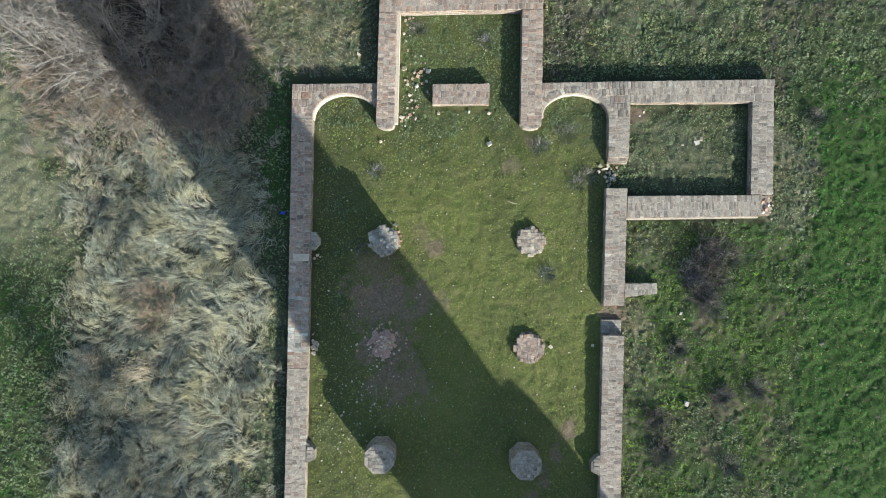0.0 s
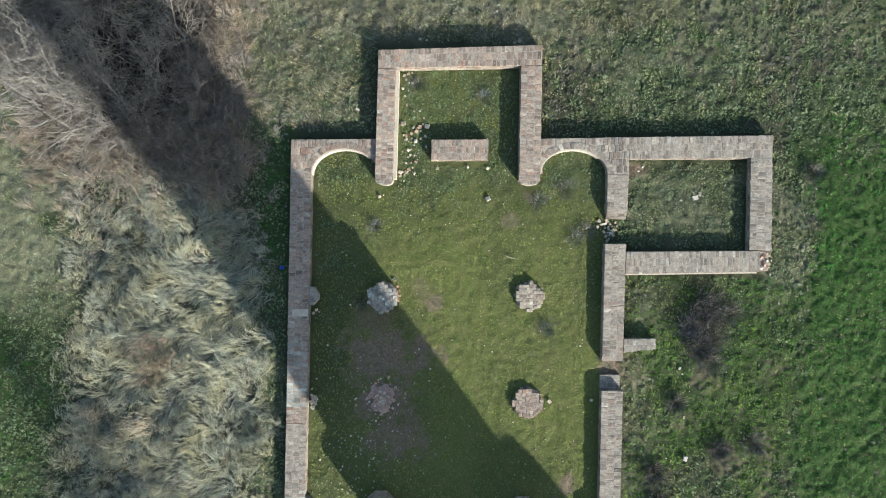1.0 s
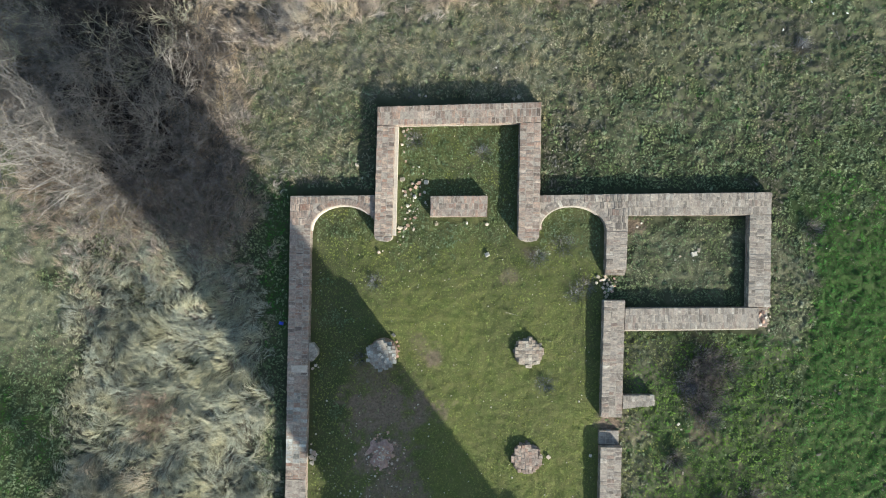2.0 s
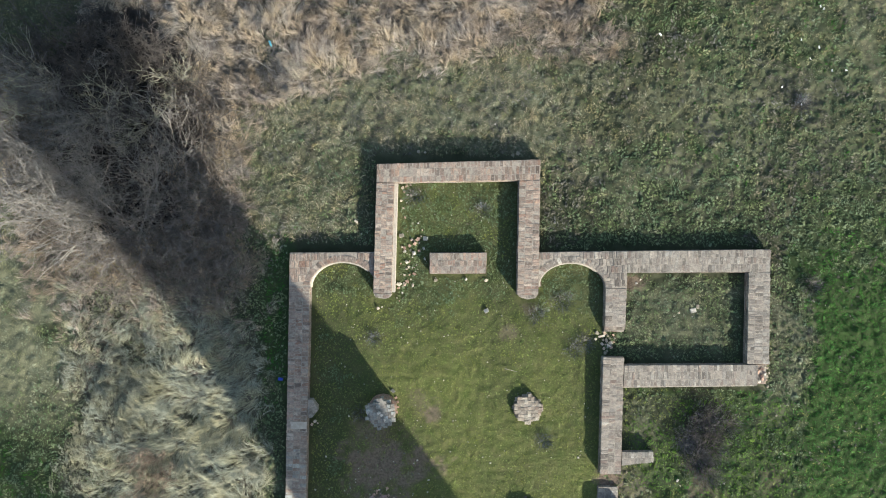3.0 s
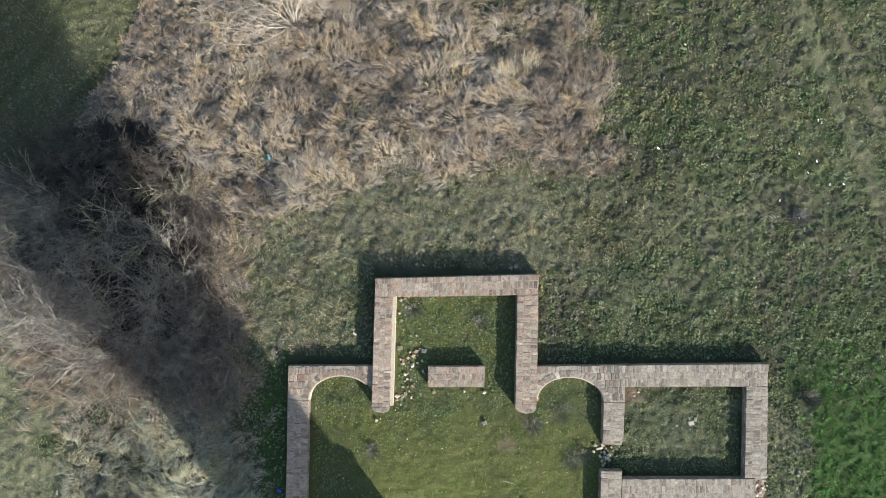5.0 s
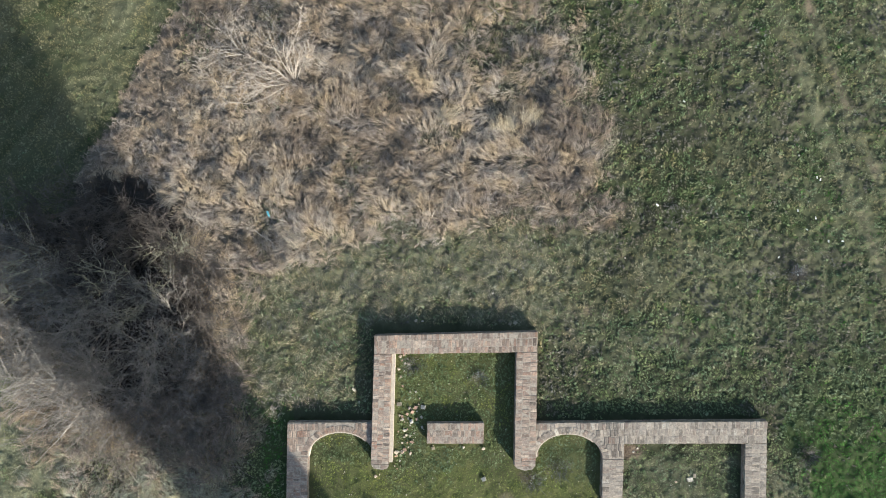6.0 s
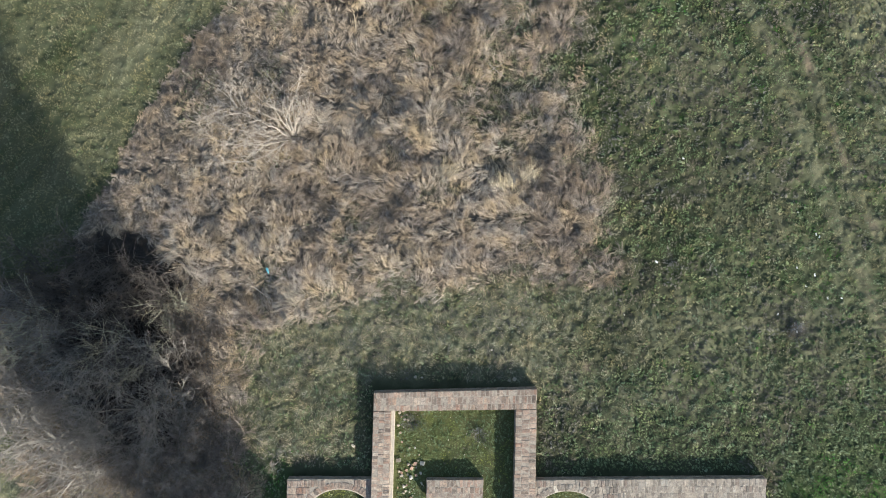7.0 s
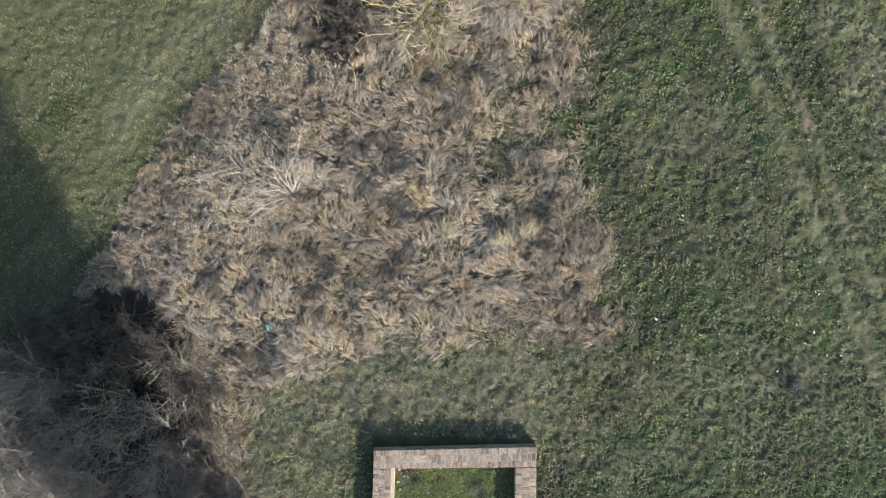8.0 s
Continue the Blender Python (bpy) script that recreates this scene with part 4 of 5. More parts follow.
pier("brick_pier", 3.08, -8.25, 0.60, 1.05, "octagonal grey brick pier with flat top", 3, BRICKS_GREY, 8)

# ---------------------------------------------------------------- tower outside the view, which casts the long shade
def build_tower():
    """The tall standing front of the ruin, south of the path, with the stump of a side wall at its foot."""
    cy, deep = -20.0, 0.40
    root = new("ruined_gable")

    def slab(outline):
        bm = bmesh.new()
        front, back = ([bm.verts.new((x, y, z)) for x, z in outline] for y in (cy - deep, cy + deep))
        bm.faces.new(front), bm.faces.new(back[::-1])
        for i in range(len(front)):
            j = (i + 1) % len(front)
            bm.faces.new((front[j], front[i], back[i], back[j]))
        bmesh.ops.recalc_face_normals(bm, faces=bm.faces)
        return bm

    part("base", slab([(6.95, -0.2), (13.95, -0.2), (14.05, 5.3), (13.9, 5.95), (13.62, 6.28), (13.3, 6.32), (13.05, 6.15), (7.1, 6.25), (6.62, 6.05), (6.75, 5.0)]), M_COURSE, root)
    part("shaft", slab([(7.1, 6.26), (13.04, 6.16), (13.08, 8.0), (12.95, 11.0), (12.95, 16.0), (12.55, 21.0), (8.75, 21.0), (8.25, 16.0), (7.85, 11.0), (7.35, 7.8)]), M_COURSE, root)
    return tagged(root, "tall standing brick gable wall of the ruin", "wall")


build_tower()


def tall_tree(x, y):
    """An unseen evergreen added beside the gable, whose crown widens the long shade."""
    root = tagged(new("tall_tree"), "unseen slender evergreen added beside the gable to widen the shade", "tree")
    bm = bmesh.new()
    bmesh.ops.create_cone(bm, cap_ends=True, segments=10, radius1=0.28, radius2=0.06, depth=22.0, matrix=Matrix.Translation((x, y, 10.9)))
    part("trunk", bm, M_BARK, root)
    n = 4500
    h = RNG.random(n)
    rad = 2.1 * np.sqrt(np.clip(np.sin(np.pi * np.clip(h, 0.02, 0.97)), 0, 1)) * np.sqrt(RNG.random(n)) * (0.8 + 0.4 * RNG.random(n))
    a = RNG.uniform(0, 6.283, n)
    ob = blades("crown", x + np.cos(a) * rad, y + np.sin(a) * rad, 14.6 + 8.4 * h, a, RNG.uniform(0.3, 0.6, n), RNG.uniform(0.5, 1.3, n), RNG.uniform(0.12, 0.25, n), M_LUSH, "dense dark green crown", "", True)
    ob.parent = root


tall_tree(11.8, -18.35)


def far_tree(x, y):
    """A bare tree far south of the path, whose thin crown dims the western meadow."""
    root = tagged(new("bare_tree"), "tall leafless tree with a thin twiggy crown", "tree")
    bm = bmesh.new()
    bmesh.ops.create_cone(bm, cap_ends=True, segments=10, radius1=0.24, radius2=0.05, depth=14.0, matrix=Matrix.Translation((x, y, 6.9)))
    part("trunk", bm, M_BARK, root)
    n = 2600
    h = RNG.random(n)
    rad = 2.6 * np.sqrt(np.sin(np.pi * np.clip(h, 0.05, 0.97))) * np.sqrt(RNG.random(n))
    a = RNG.uniform(0, 6.283, n)
    ob = blades("crown", x + np.cos(a) * rad, y + np.sin(a) * rad, 7.0 + 8.0 * h, a, RNG.uniform(0.5, 1.1, n), RNG.uniform(0.3, 1.1, n), RNG.uniform(0.03, 0.07, n), M_TWIG, "thin crown of bare twigs", "", True)
    ob.parent = root


far_tree(10.2, -37.6)

# ---------------------------------------------------------------- wall details
def add_ledge():
    w = bpy.data.objects["wall_apse_west"]
    part("ledge", prism(bmesh.new(), [(-2.215, 4.50), (-2.085, 4.50), (-2.065, 8.68), (-2.195, 8.68)], -0.1, 0.30), M_PALEMORTAR, w, "pale mortar ledge along the wall foot")
    # pale strip added along the foot to paint the sunlit south face
    w = bpy.data.objects["wall_annex_south"]
    part("footing", prism(bmesh.new(), [(6.80, 1.075), (6.80, 1.01), (11.84, 1.20), (11.84, 1.27)], -0.1, 0.10), M_PALEMORTAR, w, "pale strip added at the wall foot for the sunlit face")
    w = bpy.data.objects["wall_nave_west"]
    part("mortar_patch", prism(bmesh.new(), [(-5.98, -0.86), (-5.36, -0.86), (-5.36, -0.58), (-5.98, -0.60)], H_WALL - 0.03, H_WALL + 0.012), M_PALEMORTAR, w, "pale mortar patch")


add_ledge()


def lichen_bricks(owner, y0, y1, share_of):
    """Bricks of a wall top that carry a pale blue-green crust of lichen."""
    r = random.Random(44)
    for ob in bpy.data.objects[owner].children:
        y = ob.matrix_basis.translation.y
        if ob.name.startswith("brick") and ob.data.name.startswith("brick") and y0 < y < y1 and len(ob.data.vertices) == 12 and r.random() < share_of:
            ob.data = r.choice(BRICKS_LICHEN)


lichen_bricks("wall_nave_west", -4.3, -3.1, 0.7)
lichen_bricks("wall_nave_west", -3.1, -1.6, 0.35)


def wall_end(owner, outline, h, bricks):
    """The rounded, broken end of a wall."""
    w = bpy.data.objects[owner]
    part("wall_end", prism(bmesh.new(), outline, -0.1, h - 0.01), M_MORTAR, w)
    for x, y, t in bricks:
        lay(w, x, y, h, t, 0.9, 0.95)


wall_end("wall_apse_west", [(-2.88, 4.445), (-2.84, 4.35), (-2.66, 4.27), (-2.42, 4.25), (-2.24, 4.33), (-2.2, 4.445)], H_APSE, [(-2.68, 4.37, 5), (-2.40, 4.36, -5)])
wall_end("wall_apse_east", [(2.62, 4.535), (2.72, 4.43), (3.0, 4.36), (3.30, 4.42), (3.38, 4.535)], H_APSE - 0.02, [(2.86, 4.47, -8), (3.14, 4.46, 4)])


def half_pier(x, y, side, pts, h, label):
    outline = [(x + side * px, y + py) for px, py in pts]
    if side < 0:
        outline = outline[::-1]
    ob = tagged(part("half_pier", prism(bmesh.new(), outline, -0.1, h, 0.04), M_BRICK_GREY), label, "pier", "half piers against the nave walls")
    cx, cy = sum(p[0] for p in outline) / len(outline), sum(p[1] for p in outline) / len(outline)
    for i in (-1, 0, 1):
        lay(ob, cx - side * 0.02, cy + i * 0.14, h + 0.02, 0, 0.85, 1.0, BRICKS_GREY)
    return ob


ROUND = [(0, -0.36), (0.16, -0.36), (0.26, -0.22), (0.36, -0.12), (0.36, 0.10), (0.26, 0.22), (0.16, 0.36), (0, 0.36)]
SHAPED = [(0, -0.42), (0.34, -0.26), (0.34, 0.12), (0.10, 0.36), (0, 0.40)]
half_pier(-5.345, -0.08, 1, ROUND, 0.30, "rounded grey brick half pier against the wall")
half_pier(-5.325, -8.25, 1, SHAPED, 0.34, "angular brick half pier against the wall")
half_pier(5.985, -8.42, -1, SHAPED, 0.34, "angular brick half pier against the wall")

# ---------------------------------------------------------------- loose stones and rubble
def lump(seed, flat=0.6, boxy=False):
    r = random.Random(seed)
    bm = bmesh.new()
    if boxy:
        bmesh.ops.create_cube(bm, size=1.0)
        bmesh.ops.bevel(bm, geom=bm.edges[:], offset=0.1, segments=1, affect="EDGES")
    else:
        bmesh.ops.create_icosphere(bm, subdivisions=1, radius=0.55)
    sx, sy = r.uniform(0.8, 1.2), r.uniform(0.65, 1.0)
    for v in bm.verts:
        v.co = Vector((v.co.x * sx, v.co.y * sy, v.co.z * flat)) * r.uniform(0.7, 1.15)
    me = bpy.data.meshes.new("stone")
    bm.to_mesh(me)
    bm.free()
    return me


STONES = [lump(i, 0.6) for i in range(5)] + [lump(20 + i, 0.5, True) for i in range(3)]
for me_ in STONES:
    me_.materials.append(M_STONE)
REDS = [lump(40 + i, 0.45, True) for i in range(4)]
for me_ in REDS:
    me_.materials.append(M_BRICKBIT)


def stone(x, y, size, red=False, lift=0.0, group="loose stones on the turf"):
    z = float(relief(np.array([x]), np.array([y]), np.zeros(1))[0]) + size * 0.18 + lift
    ob = share("brick_fragment" if red else "stone", R.choice(REDS if red else STONES), pose(x, y, z, R.uniform(-15, 15), R.uniform(-15, 15), R.uniform(0, 360)) @ Matrix.Diagonal((size, size, size, 1)))
    return tagged(ob, "broken orange-red brick fragment lying on the turf" if red else "small pale buff stone lump lying on the turf", "brick" if red else "stone", group)


APSE_STONES = [(-1.93, 8.70), (-1.94, 8.04), (-1.77, 7.39), (-1.48, 7.18), (-1.23, 6.57), (-0.98, 6.57), (-1.74, 6.08), (-1.45, 5.86), (-1.31, 5.3), (-1.59, 5.47),
               (-1.90, 4.82), (-1.71, 4.83), (-1.8, 4.7), (-1.42, 4.73), (-1.96, 4.65), (-1.92, 4.15), (-2.02, 4.26), (-0.98, 5.80), (-1.02, 6.2), (-1.1, 6.92),
               (-1.26, 7.18), (-1.37, 5.21), (-1.57, 6.3), (-1.89, 6.69), (-1.72, 8.62), (-1.60, 8.45), (-1.85, 7.75), (-1.66, 6.85), (-1.9, 5.6), (-1.5, 5.0)]
for cx_, cy_, n_ in ((-1.75, 8.55, 9), (-1.55, 5.55, 12), (-1.75, 4.5, 7), (-1.15, 6.4, 8), (-1.75, 6.2, 5)):
    APSE_STONES += [(max(-2.0, R.gauss(cx_, 0.17)), min(8.66, R.gauss(cy_, 0.28))) for _ in range(n_)]
for x, y in APSE_STONES:
    stone(x, y, R.choice((0.06, 0.07, 0.08, 0.10, 0.11, 0.13, 0.16)) * R.uniform(0.85, 1.1), R.random() < 0.14, group="stones along the apse wall")
HEAP = [(6.07, 3.10), (6.03, 2.98), (6.20, 2.98), (6.02, 2.82), (6.28, 2.88), (6.11, 2.64), (6.30, 2.72), (6.40, 3.02), (5.98, 2.66), (6.19, 2.54), (6.42, 2.76), (6.18, 2.40), (5.78, 3.08), (6.15, 2.80),
        (6.24, 2.62), (6.05, 2.50), (6.33, 2.55), (5.72, 2.85), (6.10, 2.32), (6.45, 2.90), (5.90, 2.95)]
for i, (x, y) in enumerate(HEAP):
    stone(x, y, R.uniform(0.08, 0.16), i in (7, 10, 16), 0.02 * (i % 2), group="heap of stones in the doorway gap")
LOOSE = [(1.47, 3.84, 0.17), (-2.74, 3.84, 0.16), (-3.68, 7.2, 0.13), (-0.53, 4.98, 0.12), (1.42, 5.02, 0.14), (0.65, 5.06, 0.16), (9.32, -6.03, 0.18), (9.35, -1.16, 0.15), (9.15, -2.77, 0.10),
         (9.03, -2.55, 0.10), (9.24, -4.45, 0.10), (4.04, -3.97, 0.17), (-3.99, 1.53, 0.08), (-2.1, 0.62, 0.14), (15.07, -8.36, 0.10), (11.27, -8.66, 0.08), (12.77, 0.05, 0.08), (-13.57, -8.06, 0.10),
         (-9.76, -5.29, 0.12), (-9.8, 0.12, 0.12), (-4.03, -6.85, 0.09), (-3.28, -6.05, 0.10), (-2.76, -6.37, 0.09), (-2.91, -6.64, 0.09), (5.66, -3.88, 0.13), (9.45, 4.05, 0.20), (9.62, 4.2, 0.14),
         (8.9, 3.95, 0.1), (-1.3, 9.95, 0.16), (-1.05, 9.93, 0.14), (2.55, 9.96, 0.17), (2.35, 9.92, 0.13), (1.64, 11.08, 0.09), (-4.65, 14.31, 0.12), (7.4, 5.2, 0.12), (7.25, 5.05, 0.10)]
for x, y, size in LOOSE:
    stone(x, y, size)
for x, y, size in ((-5.12, -4.05, 0.2), (-5.2, -4.22, 0.18), (-5.08, -4.3, 0.15), (-5.22, -3.95, 0.14), (-5.15, -4.42, 0.13), (-5.1, -0.62, 0.13), (-5.22, -0.75, 0.12), (-5.0, -0.7, 0.1)):
    stone(x, y, size, False, 0.02, "rubble at the foot of the wall")
for i in range(12):
    stone(-5.14 + R.gauss(0, 0.07), -4.2 + R.gauss(0, 0.22), R.uniform(0.06, 0.15), False, 0.015, "rubble at the foot of the wall")
for i in range(8):
    stone(12.36 + R.gauss(0, 0.05), 1.70 + R.gauss(0, 0.25), R.uniform(0.07, 0.14), R.random() < 0.5, 0.02, "rubble of the broken wall corner")
for i in range(7):
    stone(12.02 + R.uniform(-0.1, 0.2), 1.42 + 0.09 * i, R.uniform(0.08, 0.15), i % 3 != 0, 0.20, "rubble of the broken wall corner")


def rubble_mound(cx, cy, r):
    xs = np.linspace(-1.5, 1.5, 25)
    gx, gy = np.meshgrid(xs, xs)
    x, y = cx + gx.ravel() * r, cy + gy.ravel() * r
    rim = np.hypot(gx, gy).ravel() + 0.6 * (lattice(x, y, 0.45, 71) - 0.5) + 0.7 * (lattice(x, y, 0.16, 72) - 0.5)
    z = 0.085 * np.clip(1 - rim ** 2, -1.2, 1) + 0.05 * (lattice(x, y, 0.12, 70) - 0.5) - 0.03
    i = (np.arange(24)[:, None] * 25 + np.arange(24)[None, :]).ravel()
    quads = np.stack([i, i + 1, i + 26, i + 25], 1)
    ob = arrays_to_object("rubble_mound", np.stack([x, y, z], 1), quads.ravel(), np.full(len(quads), 4), M_RUBBLE)
    tagged(ob, "low mound of pinkish brick rubble on bare turf", "rubble")
    for k in range(290):
        a, q = R.uniform(0, 6.28), abs(R.gauss(0, 0.66))
        size = R.choice((0.03, 0.04, 0.05, 0.07, 0.10)) * R.uniform(0.85, 1.15)
        px, py = cx + q * r * math.cos(a), cy + q * r * math.sin(a)
        share("brick_fragment" if k % 3 else "stone", R.choice(REDS if k % 3 else STONES), pose(px, py, max(0.0, 0.085 * (1 - q * q)) + 0.006, R.uniform(-30, 30), R.uniform(-30, 30), R.uniform(0, 360)) @ Matrix.Diagonal((size, size, size, 1)), ob)
    return ob


rubble_mound(-2.42, -4.05, 0.62)


def scatter_bits():
    """Tiny pale chips strewn over the turf."""
    n = 900
    x, y = RNG.uniform(-14, 15, n), RNG.uniform(-10.5, 17, n)
    near = RNG.random(n) < 0.6
    x = np.where(near, RNG.uniform(-5.2, 5.8, n), x)
    y = np.where(near, RNG.uniform(-10, 8.5, n), y)
    side = RNG.random(n) < 0.3
    x, y = np.where(side, RNG.normal(-3.4, 0.9, n), x), np.where(side, RNG.normal(-6.2, 1.6, n), y)
    ok = free(x, y)
    x, y = x[ok], y[ok]
    z, s = relief(x, y, np.zeros(len(x))) + 0.015, RNG.uniform(0.010, 0.032, len(x)) * np.where(RNG.random(len(x)) < 0.1, 1.8, 1)
    shape = np.array([(1, 0, 0), (-1, 0.2, 0), (0, 0.8, 0), (0.1, -0.9, 0), (0, 0, 0.7), (0, 0, -0.7)], float)
    a = RNG.uniform(0, 6.28, len(x))
    v = np.repeat(shape[None], len(x), 0)
    v = np.stack([v[..., 0] * np.cos(a)[:, None] - v[..., 1] * np.sin(a)[:, None], v[..., 0] * np.sin(a)[:, None] + v[..., 1] * np.cos(a)[:, None], v[..., 2]], -1) * s[:, None, None]
    v += np.stack([x, y, z], 1)[:, None]
    f = np.array([(0, 2, 4), (2, 1, 4), (1, 3, 4), (3, 0, 4), (2, 0, 5), (1, 2, 5), (3, 1, 5), (0, 3, 5)])
    flat = (np.arange(len(x))[:, None, None] * 6 + f[None]).ravel()
    tagged(arrays_to_object("stone_chips", v.reshape(-1, 3), flat, np.full(len(x) * 8, 3), M_CHIPS), "tiny pale stone chips strewn over the turf", "chips", kind="stuff")


scatter_bits()

# ---------------------------------------------------------------- litter
def scrap(x, y, lx, ly, material, label, name="litter"):
    bm = bmesh.new()
    bmesh.ops.create_grid(bm, x_segments=4, y_segments=3, size=0.5)
    for v in bm.verts:
        v.co = Vector((v.co.x * lx, v.co.y * ly, R.uniform(0, 0.04)))
    bmesh.ops.solidify(bm, geom=bm.faces[:], thickness=0.004)
    ob = part(name, bm, material)
    ob.matrix_basis = pose(x, y, float(relief(np.array([x]), np.array([y]), np.zeros(1))[0]) + 0.04, 0, 0, R.uniform(0, 180))
    return tagged(ob, label, "litter", "litter on the meadow")


for x, y, size in ((7.9, 14.65, 0.16), (13.99, 15.85, 0.13), (14.12, 15.76, 0.13), (13.29, 14.56, 0.11), (13.99, 14.29, 0.15), (13.68, 13.85, 0.13), (14.52, 13.41, 0.14), (15.04, 13.42, 0.12), (12.63, 12.75, 0.12), (13.38, 12.08, 0.12), (8.84, 18.67, 0.12)):
    scrap(x, y, size * 0.75, size * 0.4, M_PAPER, "crumpled white paper scrap lying in the grass")
scrap(-6.48, 0.99, 0.18, 0.12, M_BLUE, "crumpled blue plastic scrap at the wall foot")


def bottle(x, y):
    bm = bmesh.new()
    prev = None
    for z, r in ((0, 0.034), (0.01, 0.040), (0.17, 0.040), (0.22, 0.016), (0.25, 0.015), (0.255, 0.0001)):
        ring = [bm.verts.new((r * math.cos(a), r * math.sin(a), z)) for a in np.linspace(0, 6.283, 13)[:-1]]
        if prev:
            for i in range(12):
                bm.faces.new((prev[i], prev[(i + 1) % 12], ring[(i + 1) % 12], ring[i]))
        prev = ring
    ob = part("plastic_bottle", bm, M_CYAN)
    ob.matrix_basis = pose(x, y, 0.22, 80, 0, 25)
    return tagged(ob, "small cyan plastic bottle caught in dry grass", "bottle")


bottle(-7.15, 14.06)

# ---------------------------------------------------------------- shrubs and trees
def tubes(name, segs, material, parent, sides=3, label=""):
    """Tapered round pieces (start, end, radius at each) as one mesh."""
    a = np.array([s[0] for s in segs], float)
    b = np.array([s[1] for s in segs], float)
    ra, rb = np.array([s[2] for s in segs]), np.array([s[3] for s in segs])
    d = b - a
    d /= np.linalg.norm(d, axis=1)[:, None] + 1e-9
    h = np.where(np.abs(d[:, 2:3]) < 0.9, np.array([[0, 0, 1.0]]), np.array([[1.0, 0, 0]]))
    u = np.cross(d, h)
    u /= np.linalg.norm(u, axis=1)[:, None]
    v = np.cross(d, u)
    ang = np.linspace(0, 2 * np.pi, sides + 1)[:-1]
    ring = np.cos(ang)[None, :, None] * u[:, None] + np.sin(ang)[None, :, None] * v[:, None]
    p = np.concatenate([a[:, None] + ring * ra[:, None, None], b[:, None] + ring * rb[:, None, None]], 1)
    q = np.array([(i, (i + 1) % sides, sides + (i + 1) % sides, sides + i) for i in range(sides)])
    flat = (np.arange(len(a))[:, None, None] * 2 * sides + q[None]).ravel()
    ob = arrays_to_object(name, p.reshape(-1, 3), flat, np.full(len(a) * sides, 4), material)
    ob.parent = parent
    return tagged(ob, label)


def limb(r, start, way, length, radius, tip, bend, lift, out, pieces=4):
    pts, p, w = [Vector(start)], Vector(start), Vector(way).normalized()
    for i in range(pieces):
        w = (w + Vector((r.gauss(0, bend), r.gauss(0, bend), r.gauss(0, bend) + lift))).normalized()
        q = p + w * (length / pieces)
        if q.z < 0.03:
            q.z = 0.03
        out.append((tuple(p), tuple(q), radius + (tip - radius) * i / pieces, radius + (tip - radius) * (i + 1) / pieces))
        p = q
        pts.append(p)
    return pts, w


def shrub(name, x, y, height, spread, seed, stems, kids, m_trunk, m_twig, label, thick=1.0, group="bare shrubs of the thicket", lift=0.05, lean0=(0, 0), bend=0.10):
    """A bare shrub: stems from one root, each with side branches, twigs and fine tips."""
    r = random.Random(seed)
    root = tagged(new(name), label, "shrub", group)
    crown = []
    for i in range(stems):
        a = 6.283 * (i + r.random()) / stems
        lean = spread * r.uniform(0.3, 1.0)
        way = (math.cos(a) * lean + lean0[0], math.sin(a) * lean + lean0[1], 1.0)
        ln = height * r.uniform(0.7, 1.05)
        stem = []
        pts, w = limb(r, (x + 0.15 * math.cos(a), y + 0.15 * math.sin(a), -0.05), way, ln, 0.029 * thick * r.uniform(0.7, 1.2), 0.007 * thick, bend, 0.0, stem, 6)
        tubes("stem", stem, m_trunk, root, 5)
        for k in range(kids[0]):
            j = r.randint(1, len(pts) - 1)
            side = Vector((r.gauss(0, 0.8), r.gauss(0, 0.8), r.gauss(0.3, 0.4)))
            p2, w2 = limb(r, pts[j], Vector(way).normalized() * 0.8 + side, ln * r.uniform(0.28, 0.6), 0.0135 * thick, 0.0075 * thick, bend * 1.2, lift, crown, 4)
            for q in range(kids[1]):
                s = r.choice(p2[1:])
                p3, w3 = limb(r, s, w2 + Vector((r.gauss(0, 0.75), r.gauss(0, 0.75), r.gauss(0.1, 0.5))), ln * r.uniform(0.14, 0.36), 0.0068 * thick, 0.005, 0.14, lift, crown, 3)
                for e in range(kids[2]):
                    limb(r, r.choice(p3[1:]), w3 + Vector((r.gauss(0, 0.8), r.gauss(0, 0.8), r.gauss(0, 0.6))), ln * r.uniform(0.07, 0.18), 0.0052, 0.004, 0.15, 0, crown, 2)
    tagged(tubes("crown", crown, m_twig, root, 3, "dense crown of fine bare twigs"), kind="stuff")
    return root


